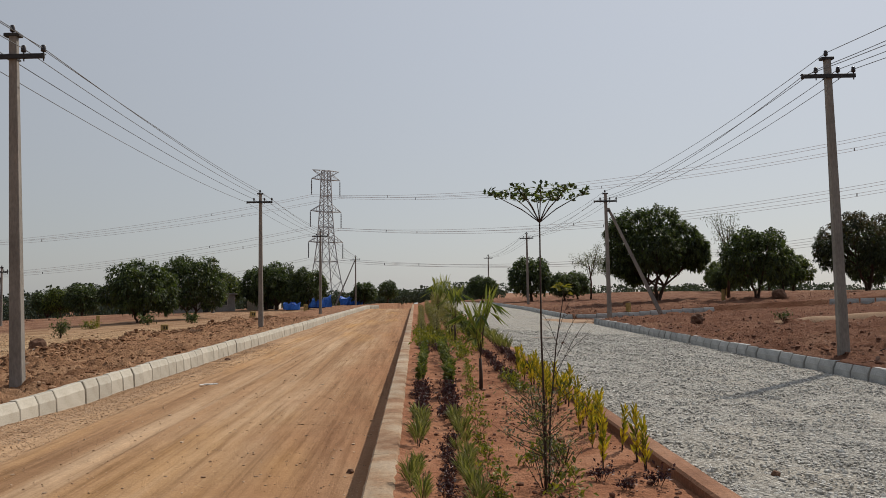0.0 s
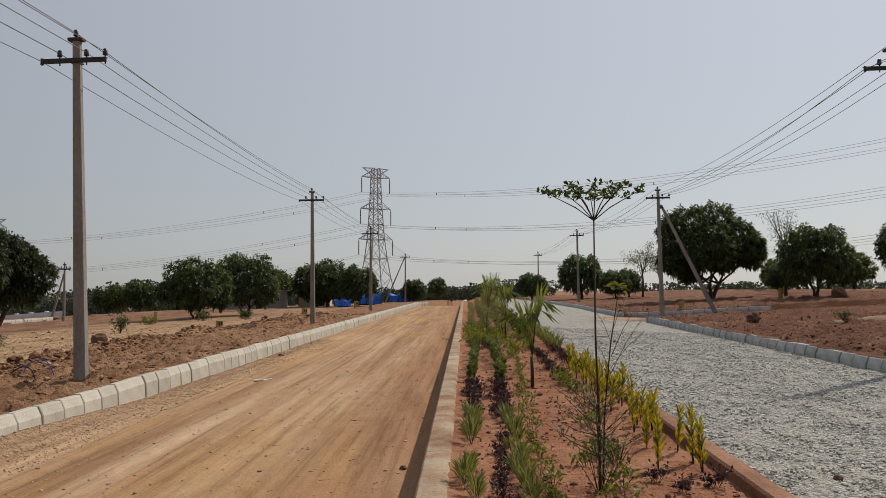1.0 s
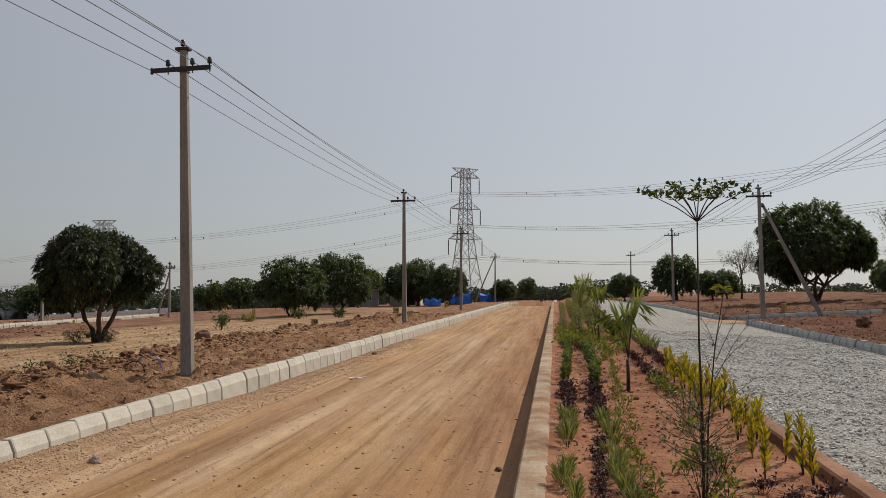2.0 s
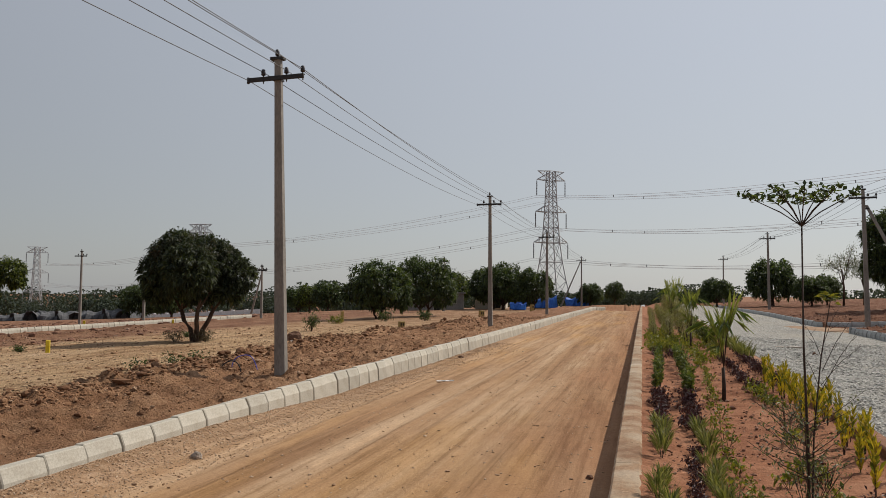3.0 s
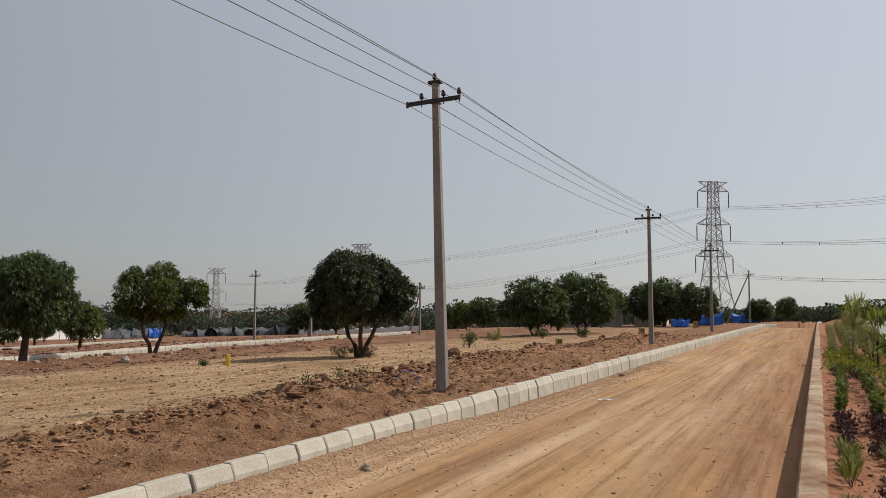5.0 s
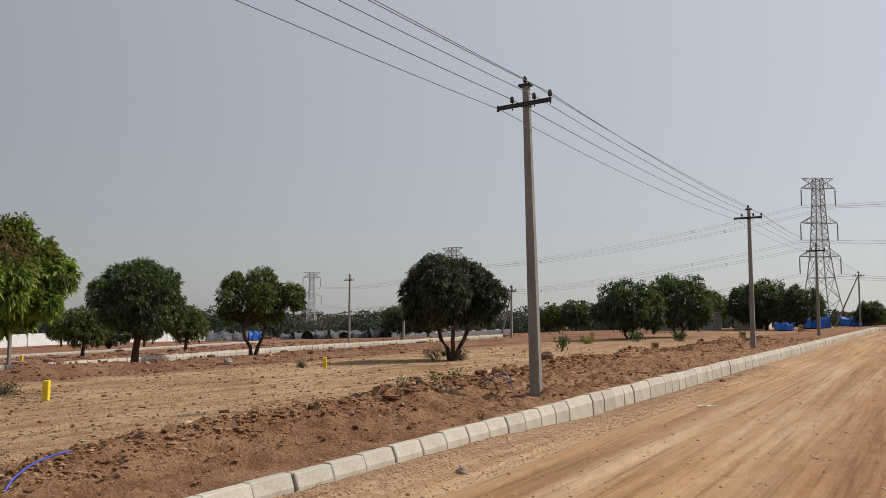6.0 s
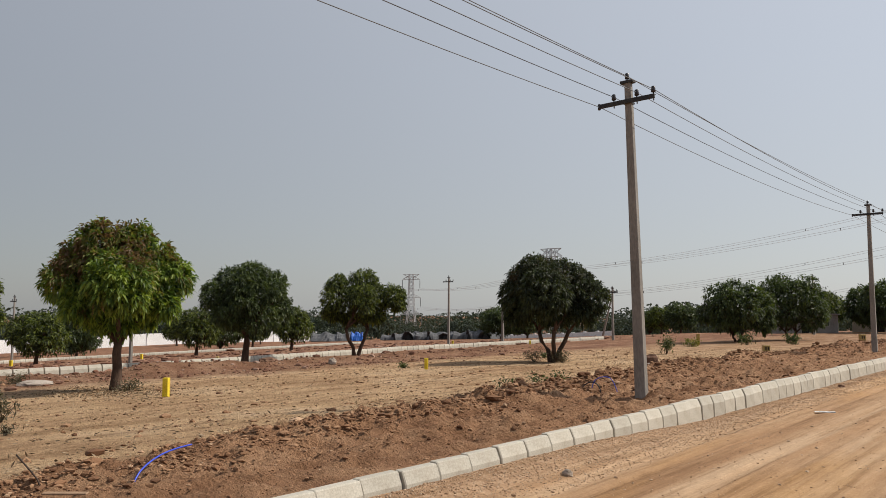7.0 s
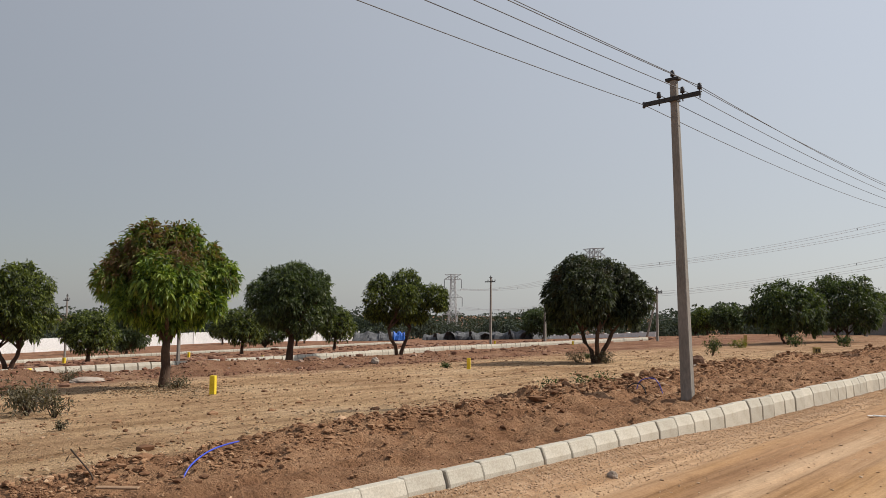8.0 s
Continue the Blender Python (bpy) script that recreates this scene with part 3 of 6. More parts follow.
# ---- ground, roads, planting bed ----
xs = steps((-2500, -700, 300), (-700, -150, 40), (-150, -46, 4), (-46, -14, 0.7), (-14, -11.4, 0.3), (-11.4, -10.6, 0.1), (-10.6, -6.02, 0.08))
xs += [-5.985, 1.4, 8.705] + steps((8.74, 14.0, 0.11), (14.0, 24, 0.22), (24, 60, 1.2), (60, 160, 8), (160, 2500, 200))
ys = steps((-1500, -100, 150), (-100, -4, 8), (-4, 3, 0.5), (3, 26, 0.09), (26, 46, 0.22), (46, 110, 1.0), (110, 260, 6), (260, 3000, 150))
ground = grid_object("ground", xs, ys, ground_z, EARTH)
tagged(ground, "bare tan and red-brown earth, graded and partly dug up", "ground", "", "structure")
road = grid_object("road", steps((-6.02, -3.0, 0.045), (-3.0, -0.4, 0.14)), steps((-60, 3, 3), (3, 22, 0.12), (22, 60, 0.5), (60, 160, 2)), road_z, ROAD)
tagged(road, "compacted tan earth carriageway with long wheel tracks", "road", "", "structure")
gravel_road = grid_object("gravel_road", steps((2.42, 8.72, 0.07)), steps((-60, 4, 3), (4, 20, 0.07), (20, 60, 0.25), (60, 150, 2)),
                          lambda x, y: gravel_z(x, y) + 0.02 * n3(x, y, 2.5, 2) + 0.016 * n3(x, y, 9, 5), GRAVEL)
tagged(gravel_road, "carriageway of loose pale grey crushed stone", "road", "", "structure")
bed = grid_object("planting_bed", steps((-0.3, 2.42, 0.06)), steps((-60, 4, 3), (4, 22, 0.06), (22, 60, 0.3), (60, 150, 2)),
                  lambda x, y: bed_z(x, y) + 0.03 * n3(x, y, 1.4, 3) + 0.022 * n3(x, y * 1.6, 5.0, 1) + 0.012 * n3(x, y, 13, 6), BED)
tagged(bed, "raked red-brown soil of the planted median", "planting bed", "", "structure")
sand = grid_object("sand_patch", steps((6.4, 10.5, 0.25)), steps((38.2, 43.4, 0.25)), lambda x, y: (gravel_z(min(x, 8.6), y) if x < 8.6 else kerb_z(y) - 0.27) + 0.09 * max(0, 1 - ((x - 8.6) / 2.1) ** 2 - ((y - 40.8) / 2.6) ** 2) ** 0.5 - 0.02, SAND)
tagged(sand, "pale sand washed across the side road mouth", "sand", "", "structure")

# ---- utility poles ----
POLE_H = 6.5


def utility_pole(at, height=POLE_H, lean=(0.0, 0.0), label="square tapered concrete utility pole with black iron cross-arm"):
    """A tapered concrete pole with a top bracket, a cross-arm and pin insulators. Returns the thing and where its wires sit."""
    p = thing("utility_pole", at, label, "utility pole", "utility poles")
    p.matrix_basis = Matrix.Translation(at) @ pose(0, 0, 0, lean[1], lean[0], 0)
    bm = bmesh.new()
    b, t = (0.115, 0.085), (0.066, 0.056)
    ring = lambda h, z, c: [(-h[0] + c, -h[1], z), (h[0] - c, -h[1], z), (h[0], -h[1] + c, z), (h[0], h[1] - c, z), (h[0] - c, h[1], z), (-h[0] + c, h[1], z), (-h[0], h[1] - c, z), (-h[0], -h[1] + c, z)]
    prism(bm, ring(b, -0.5, 0.014), ring(t, height - 0.16, 0.012))
    part("shaft", bm, POLE, p)
    arm_z, top = height - 0.56, height - 0.15
    bm = bmesh.new()
    box(bm, (-0.64, -0.105, arm_z - 0.045), (0.58, -0.06, arm_z + 0.045), 0.006)
    box(bm, (-0.64, -0.06, arm_z + 0.03), (0.58, -0.02, arm_z + 0.045))
    part("cross_arm", bm, IRON, p)
    bm = bmesh.new()
    box(bm, (-0.09, 0.06, arm_z - 0.05), (0.09, 0.075, arm_z - 0.02))
    for sx in (-0.085, 0.075):
        box(bm, (sx, -0.105, arm_z - 0.05), (sx + 0.012, 0.075, arm_z - 0.02))
    part("clamp", bm, IRON, p)
    bm = bmesh.new()
    box(bm, (-0.15, -0.075, top - 0.03), (0.13, 0.075, top + 0.03), 0.006)
    part("top_bracket", bm, IRON, p)
    spots = []
    master = None
    for x, z, y in ((-0.02, top + 0.03, 0.0), (-0.3, arm_z + 0.045, -0.06), (0.2, arm_z + 0.045, -0.06), (0.55, arm_z + 0.045, -0.06)):
        if master is None:
            bm = bmesh.new()
            lathe(bm, (0, 0, 0), [(0.012, -0.13), (0.012, 0.03), (0.035, 0.035), (0.048, 0.05), (0.042, 0.08), (0.046, 0.10), (0.036, 0.12), (0.04, 0.145), (0.022, 0.16)], 9)
            master = part("insulator", bm, PORCELAIN, p, "dark glazed pin insulator", True)
            master.matrix_basis = pose(x, y, z)
        else:
            twin(master, pose(x, y, z))
        spots.append((x, y, z + 0.1))
    bm = bmesh.new()
    lathe(bm, (-0.62, -0.085, arm_z - 0.07), [(0.02, 0.0), (0.034, 0.02), (0.026, 0.06), (0.034, 0.10), (0.02, 0.13)], 9)
    part("shackle_insulator", bm, PORCELAIN, p, "", True)
    spots.append((-0.62, -0.085, arm_z))
    return p, [p.matrix_basis @ Vector(s) for s in spots]


def wire(a, b, sag, radius, name="power_line", label="thin bare overhead power line between poles", n=14, group="overhead lines"):
    a, b = Vector(a), Vector(b)
    cu = bpy.data.curves.new(name, "CURVE")
    cu.dimensions, cu.bevel_depth, cu.bevel_resolution = "3D", radius, 1
    sp = cu.splines.new("POLY")
    sp.points.add(n)
    for i in range(n + 1):
        k = i / n
        p = a.lerp(b, k)
        sp.points[i].co = (p.x, p.y, p.z - sag * 4 * k * (1 - k), 1)
    cu.materials.append(WIRE)
    return tagged(new(name, cu), label, "power line", group)


def span(spots_a, spots_b, sag, radius=0.0072):
    for i, (a, b) in enumerate(zip(spots_a, spots_b)):
        wire(a, b, sag * (1 + 0.12 * i), radius)


left_line, right_line = [], []
for x, y, h, lean in ((-7.15, -9.5, 6.45, (0, 0)), (-7.02, 14.28, 6.42, (-1.65, 0.25)), (-7.34, 37.9, 6.5, (-0.4, 0)), (-7.3, 61.1, 6.55, (0, 0)), (-7.65, 101.6, 6.4, (0, 0))):
    left_line.append(utility_pole((x, y, land(x, y) + (0.03 if y < 60 else 0.0)), h, lean)[1])
for x, y, z, h, lean in ((9.25, -6.0, 0.15, 6.6, (0, 0)), (9.33, 17.0, 0.3, 6.72, (-1.3, 0)), (10.08, 40.85, 0.6, 6.4, (-0.9, 0)), (10.0, 69.9, 0.75, 6.3, (-0.6, 0)), (10.4, 112, 0.5, 6.6, (0, 0))):
    right_line.append(utility_pole((x, y, z), h, lean)[1])
for line in (left_line, right_line):
    for a, b in zip(line, line[1:]):
        span(a, b, 0.14 if line is left_line else 0.34)

# ---- lattice towers and their conductors ----


def beam(bm, a, b, w):
    a, b = Vector(a), Vector(b)
    d = (b - a).normalized()
    s = d.orthogonal().normalized()
    u = d.cross(s)
    q = [(s + u) * w / 2, (s - u) * w / 2, (-s - u) * w / 2, (u - s) * w / 2]
    prism(bm, [a + k for k in q], [b + k for k in q])


def transmission_tower(at, turn, size=1.0, label="galvanised lattice transmission tower with three pairs of arms"):
    """A four-legged lattice tower: body, an earth-wire arm, three cross-arms, insulator strings. Returns where its conductors hang."""
    t = thing("transmission_tower", at, label, "transmission tower", "transmission towers", turn=turn)
    t.matrix_basis = pose(*at, 0, 0, turn) @ Matrix.Scale(size, 4)
    prof = [(0, 4.6), (6, 3.5), (12, 2.65), (18, 2.05), (22.8, 1.75), (27.6, 1.5), (32.6, 1.3), (37.6, 1.15), (40.5, 1.05)]
    half = lambda z: float(np.interp(z, [p[0] for p in prof], [p[1] for p in prof]))
    corner = lambda z, i: Vector((half(z) * (1, 1, -1, -1)[i], half(z) * (1, -1, -1, 1)[i], z))
    bm = bmesh.new()
    zs = [0, 6, 12, 18, 20.4, 22.8, 25.2, 27.6, 30.1, 32.6, 35.1, 37.6, 40.5]
    for z0, z1 in zip(zs, zs[1:]):
        for i in range(4):
            j = (i + 1) % 4
            beam(bm, corner(z0, i), corner(z1, i), 0.26)
            beam(bm, corner(z0, i), corner(z1, j), 0.13)
            beam(bm, corner(z0, j), corner(z1, i), 0.13)
            if z1 in (12, 18, 27.6, 37.6, 40.5, 22.8, 32.6):
                beam(bm, corner(z1, i), corner(z1, j), 0.15)
    part("lattice_body", bm, STEEL, t)
    hang = []
    for z, reach in ((18.0, 5.9), (27.6, 5.3), (37.6, 4.9)):
        for s in (-1, 1):
            bm = bmesh.new()
            tip = Vector((s * reach, 0, z + 0.1))
            low = [Vector((s * half(z), k * half(z), z)) for k in (-1, 1)]
            high = [Vector((s * half(z + 2.2), k * half(z + 2.2), z + 2.2)) for k in (-1, 1)]
            for p in low + high:
                beam(bm, p, tip, 0.15)
            for k in (0.35, 0.68):
                q = [p.lerp(tip, k) for p in low + high]
                for m, n in ((0, 1), (0, 2), (1, 3)):
                    beam(bm, q[m], q[n], 0.1)
            part("cross_arm", bm, STEEL, t)
            bm = bmesh.new()
            lathe(bm, (s * reach, 0, z - 4.9), [(0.1, 0.0)] + [r for k in range(9) for r in ((0.2, 0.15 + k * 0.5), (0.13, 0.4 + k * 0.5))] + [(0.06, 4.9)], 6)
            part("insulator_string", bm, GLASS_INS, t)
            hang.append(Vector((s * reach, 0, z - 4.9)))
    for s in (-1, 1):
        bm = bmesh.new()
        tip = Vector((s * 4.6, 0, 40.5))
        for k in (-1, 1):
            beam(bm, (s * 1.1, k * 1.1, 38.6), tip, 0.14)
            beam(bm, (s * 0.9, k * 1.0, 40.5), tip, 0.14)
        for k in (0.4, 0.7):
            beam(bm, Vector((s * 1.1, 1.1, 38.6)).lerp(tip, k), Vector((s * 0.9, -1, 40.5)).lerp(tip, k), 0.1)
        part("earth_wire_arm", bm, STEEL, t)
        hang.append(tip)
    return [t.matrix_basis @ h for h in hang]


tower_a = transmission_tower((-27.8, 247.0, -0.4), 33)
tower_b = transmission_tower((-151.0, 248.0, land(-151, 248) - 8.5), -4)
tower_c = transmission_tower((-291.0, 330.0, land(-291, 330) - 6.0), 30)


def conductor(a, b, sag, n):
    """Two bundled wires one above the other, held apart by spacers."""
    a, b = Vector(a), Vector(b)
    c = thing("conductor", a, "grey twin high-voltage conductor between lattice towers", "power line", "high-voltage conductors")
    at = lambda k: (b - a) * k - Vector((0, 0, sag * 4 * k * (1 - k)))
    for dz in (0.0, -0.62):
        cu = bpy.data.curves.new("wire", "CURVE")
        cu.dimensions, cu.bevel_depth, cu.bevel_resolution = "3D", 0.04, 1
        sp = cu.splines.new("POLY")
        sp.points.add(n)
        for i in range(n + 1):
            sp.points[i].co = (*(at(i / n) + Vector((0, 0, dz))), 1)
        cu.materials.append(CONDUCTOR)
        new("wire", cu).parent = c
    m = int((b - a).length / 52)
    bm = bmesh.new()
    box(bm, (-0.09, -0.09, -0.62), (0.09, 0.09, 0.06), 0.02)
    first = part("spacer", bm, GLASS_INS, c)
    first.matrix_basis = Matrix.Translation(at(0.5 / m))
    for i in range(1, m):
        twin(first, Matrix.Translation(at((i + 0.5) / m)))


for a, b, c in list(zip(tower_a, tower_b, tower_c))[:6]:
    conductor(a, b, 2.6, 24)
    conductor(b, c, 3.0, 24)
    conductor(a, Vector((a.x + 1.4 * 171, a.y - 1.4 * 117, a.z + 1.4 * 13.3 + 12.4)), 15.3, 40)

# ---- struts beside the poles ----


def strut(top, foot, label):
    s = thing("pole_strut", foot, label, "pole strut")
    top, foot = Vector(top) - Vector(foot), Vector((0, 0, 0))
    bm = bmesh.new()
    prism(bm, [foot + Vector(k) for k in ((-0.11, -0.08, -0.3), (0.11, -0.08, -0.3), (0.11, 0.08, -0.3), (-0.11, 0.08, -0.3))], [top + Vector(k) for k in ((-0.06, -0.05, 0), (0.06, -0.05, 0), (0.06, 0.05, 0), (-0.06, 0.05, 0))])
    part("shaft", bm, POLE, s)
    bm = bmesh.new()
    box(bm, top - Vector((0.16, 0.09, 0.2)), top + Vector((0.1, 0.09, -0.12)), 0.01)
    part("clamp", bm, IRON, s)


strut((10.14, 40.95, 6.1), (12.75, 40.4, 0.62), "leaning square concrete strut bracing a utility pole")
strut((-7.75, 101.6, 5.9), (-10.4, 101.2, 0.0), "leaning concrete strut bracing a utility pole")

# ---- far poles across the fields ----
for x, y, h in ((-47.25, 58.6, 6.6), (-76.0, 31.2, 6.4), (-77.6, 111.2, 7.0), (-40.2, 78.3, 5.6), (-36.2, 70.5, 5.2), (-22.0, 87.2, 6.2), (-46.98, 26.27, 6.4)):
    utility_pole((x, y, land(x, y)), h)

bare = thing("bare_pole", (-54.0, 77.3, land(-54.0, 77.3)), "plain pale concrete pole with nothing on it", "utility pole", "utility poles")
bm = bmesh.new()
prism(bm, [(-0.13, -0.13, -0.4), (0.13, -0.13, -0.4), (0.13, 0.13, -0.4), (-0.13, 0.13, -0.4)], [(-0.09, -0.09, 4.9), (0.09, -0.09, 4.9), (0.09, 0.09, 4.9), (-0.09, 0.09, 4.9)])
part("shaft", bm, POLE, bare)
strut((-40.3, 78.4, 3.6), (-42.2, 79.6, land(-42.2, 79.6)), "leaning concrete strut bracing a far utility pole")

# ---- trees ----


def lobe_set(rng, rx, rz, cz, low):
    """A crown's lobes: a heart and swellings round it, as (x, y, z, radius)."""
    out = [(0.0, 0.0, cz, min(rx, rz) * 0.72)]
    for k in range(15):
        a = 2.4 * k + rng.uniform(-0.4, 0.4)
        up = low * 0.75 + (0.92 - low * 0.75) * (k + 0.5) / 15
        flat = math.sqrt(max(0.0, 1 - up * up))
        r = rng.uniform(0.30, 0.46)
        out.append((math.cos(a) * flat * rx * (1.03 - r), math.sin(a) * flat * rx * (1.03 - r), cz + up * rz * (1.03 - r), r * (rx * rz) ** 0.5))
    return out


def crown_points(rng, lobes, count, per, leaf_len):
    """Tufts of drooping leaves over the outside of the lobes: tuft places, leaf places and ways."""
    lob = np.array(lobes)
    pick = rng.choice(len(lob), count * 4, p=lob[:, 3] ** 2 / (lob[:, 3] ** 2).sum())
    d = unit(rng.normal(size=(len(pick), 3)))
    wobble = rng.uniform(0.86, 1.06, len(pick))
    c = lob[pick, :3] + d * (lob[pick, 3] * wobble)[:, None]
    depth = (np.linalg.norm(c[:, None] - lob[None, :, :3], axis=2) / lob[None, :, 3]).min(1)
    keep = (depth > 0.8) & ((d[:, 2] > -0.75) | (rng.uniform(size=len(d)) < 0.35))
    c, d = c[keep][:count], d[keep][:count]
    at, out = np.repeat(c, per, 0), np.repeat(d, per, 0)
    fan = unit(rng.normal(size=at.shape))
    way = unit(out * 0.45 + fan * 0.9 + np.array([0, 0, -0.3]))
    return c, at + fan * leaf_len * 0.16 - out * leaf_len * rng.uniform(0, 0.9, (len(at), 1)), way


def mango_tree(name, at, height, width, seed, leaf, label, leaf_len=0.24, count=240, per=40, trunk_h=0.30, forks=4, category="mango tree", group="mango trees", trunk_r=None, low=-0.78, lobes=None, stems=1, turn=0.0):
    """One or several stems that fork into limbs under a dense, lobed crown of drooping leaf tufts."""
    rng = np.random.default_rng(seed)
    t = thing(name, at, label, category, group, turn=turn)
    rx, th = width / 2, height * trunk_h
    rz = (height - th * 0.85) / (1 - low)
    cz = height - rz
    lobes = lobes or lobe_set(rng, rx, rz, cz, low)
    c, pts, ways = crown_points(rng, lobes, int(count * 2.6), max(8, per * 2 // 5), leaf_len)
    long, wide = rng.uniform(0.7, 1.25, len(pts)) * leaf_len, rng.uniform(0.8, 1.2, len(pts)) * leaf_len * 0.33
    # broad inner leaves close the heart of each lobe
    lob = np.array(lobes)
    n = count * 5
    pick = rng.integers(0, len(lob), n)
    d = unit(rng.normal(size=(n, 3)))
    pts = np.concatenate([pts, lob[pick, :3] + d * lob[pick, 3:4] * rng.uniform(0.25, 0.78, (n, 1))])
    ways = np.concatenate([ways, unit(rng.normal(size=(n, 3)) + d)])
    long, wide = np.concatenate([long, np.full(n, leaf_len * 1.6)]), np.concatenate([wide, np.full(n, leaf_len * 0.9)])
    leaf_object("crown", pts, ways, long, wide, rng, leaf, t, 0.32)
    r0 = (trunk_r or height * 0.03) * (1.0 if stems == 1 else 0.62)
    order = sorted(lobes, key=lambda q: -q[3])[:max(forks * 2, stems * 3)]
    for k in range(stems):
        a0 = 2 * math.pi * (k + 0.2) / stems + rng.uniform(-0.3, 0.3)
        foot = Vector((math.cos(a0), math.sin(a0), 0)) * (0.0 if stems == 1 else r0 * 1.3)
        lean = Vector((math.cos(a0), math.sin(a0), 0)) * (0.06 if stems == 1 else 0.42) * th
        fork = foot + lean + Vector((0, 0, th * (0.8 if stems == 1 else 0.95)))
        bm = bmesh.new()
        tube(bm, [foot + Vector((0, 0, -0.25)), foot + Vector((0, 0, 0.02)), foot + lean * 0.25 + Vector((0.03, -0.02, th * 0.35)), foot + lean * 0.7 + Vector((-0.02, 0.02, th * 0.6)), fork], [r0 * 1.6, r0 * 1.3, r0 * 1.02, r0 * 0.95, r0 * 0.85], 9)
        part("trunk", bm, BARK, t, "", True)
        mine = order[k::stems]
        for q in mine:
            end = Vector(q[:3])
            knee = fork.lerp(end, 0.45) + Vector((rng.normal() * 0.06, rng.normal() * 0.06, -0.1))
            bm = bmesh.new()
            tube(bm, [fork - Vector((0, 0, 0.06)), fork.lerp(knee, 0.5) + Vector((rng.normal() * 0.03, rng.normal() * 0.03, 0)), knee, end], [r0 * 0.66, r0 * 0.52, r0 * 0.42, r0 * 0.16], 7)
            for m in range(3):
                e2 = end + Vector(unit(rng.normal(size=(1, 3)))[0]) * q[3] * 0.75
                tube(bm, [knee, knee.lerp(e2, 0.5) + Vector((0, 0, 0.06)), e2], [r0 * 0.3, r0 * 0.2, r0 * 0.06], 6)
            part("limb", bm, BARK, t, "", True)
    return t


def on_land(x, y, dz=0.0):
    return (x, y, land(x, y) + dz)


# crowns seen closely, lobe by lobe: across, towards the earth road, height, radius
FLUSH_LOBES = [(0, 0, 3.05, 1.25), (-1.25, 0, 3.0, 0.7), (1.3, 0.1, 3.1, 0.66), (-0.5, 0, 4.05, 0.66), (0.4, 0.1, 4.1, 0.6), (0.95, 0.2, 3.6, 0.6), (-1.0, 0.3, 3.55, 0.62), (0.1, 1.1, 2.85, 0.8),
               (0, -1.1, 2.9, 0.85), (-0.35, 0.5, 2.1, 0.58), (0.6, 0.5, 2.15, 0.52), (-0.75, 0.9, 3.0, 0.6), (0.75, 0.9, 3.05, 0.62), (1.15, -0.3, 2.4, 0.45), (-0.95, -0.3, 2.35, 0.5), (0.05, 0.15, 1.95, 0.5)]
DARK_LOBES = [(-0.45, 0, 3.0, 1.45), (-1.4, 0, 2.75, 0.85), (0.45, 0, 3.45, 1.0), (1.6, 0, 2.65, 0.82), (1.2, 0.3, 3.2, 0.75), (-0.4, 1.2, 2.8, 0.95), (-0.3, -1.2, 2.9, 1.05), (0.7, 1.1, 2.5, 0.8),
              (-0.75, 0.2, 3.85, 0.72), (0.1, 0.2, 2.2, 0.85), (-1.5, 0.3, 2.1, 0.6), (1.35, -0.3, 2.05, 0.6), (-1.25, 0.3, 3.45, 0.7)]
TWIN_LOBES = [(-0.9, 0, 3.3, 1.15), (-1.35, 0.3, 2.6, 0.7), (0.35, 0, 4.2, 0.85), (2.05, 0, 3.5, 0.72), (2.35, 0.1, 3.05, 0.45), (0.35, 0.2, 2.7, 0.85), (-1.15, 0.2, 4.1, 0.65), (1.25, 0.2, 3.4, 0.8),
              (0.2, 1.0, 3.3, 0.85), (0.3, -1.0, 3.3, 0.9), (1.1, 0.1, 2.4, 0.6), (-0.4, 0.5, 2.2, 0.5)]
mango_tree("mango_tree", on_land(-20.95, 11.1), 4.75, 4.2, 3, MANGO_FLUSH, "mango tree with bright green lower leaves and brown new growth", 0.19, 520, 36, 0.36, 3, trunk_r=0.125, low=-0.7, lobes=FLUSH_LOBES, turn=62)
mango_tree("mango_tree", on_land(-17.9, 28.95), 4.7, 4.75, 5, MANGO_DARK, "round dark mango tree on several splayed stems", 0.19, 500, 40, 0.30, 4, low=-0.75, lobes=DARK_LOBES, stems=3, turn=32, trunk_r=0.15)
mango_tree("mango_tree", on_land(-31.2, 23.1), 5.15, 4.4, 8, MANGO, "dark green mango tree at the edge of a dug trench", 0.19, 420, 40, 0.34, 4, low=-0.62)
mango_tree("mango_tree", on_land(-32.45, 31.7), 5.15, 4.9, 11, MANGO_MID, "mango tree with two leaning trunks and light leaf tips", 0.20, 340, 32, 0.34, 3, low=-0.55, lobes=TWIN_LOBES, stems=2, turn=45, trunk_r=0.16)
mango_tree("mango_tree", on_land(-41.6, 14.3), 5.6, 3.9, 14, MANGO_MID, "tall mango tree beside the second road", 0.21, 320, 36, 0.2, 5, stems=2)
mango_tree("mango_tree", on_land(-20.4, 59.2), 4.7, 6.0, 17, MANGO, "broad dark mango tree beyond the field", 0.27, 260, 34, 0.12, 4, stems=2)
mango_tree("mango_tree", on_land(-18.2, 65.1), 5.4, 5.9, 20, MANGO, "broad dark mango tree beyond the field", 0.27, 260, 34, 0.13, 4, stems=2)
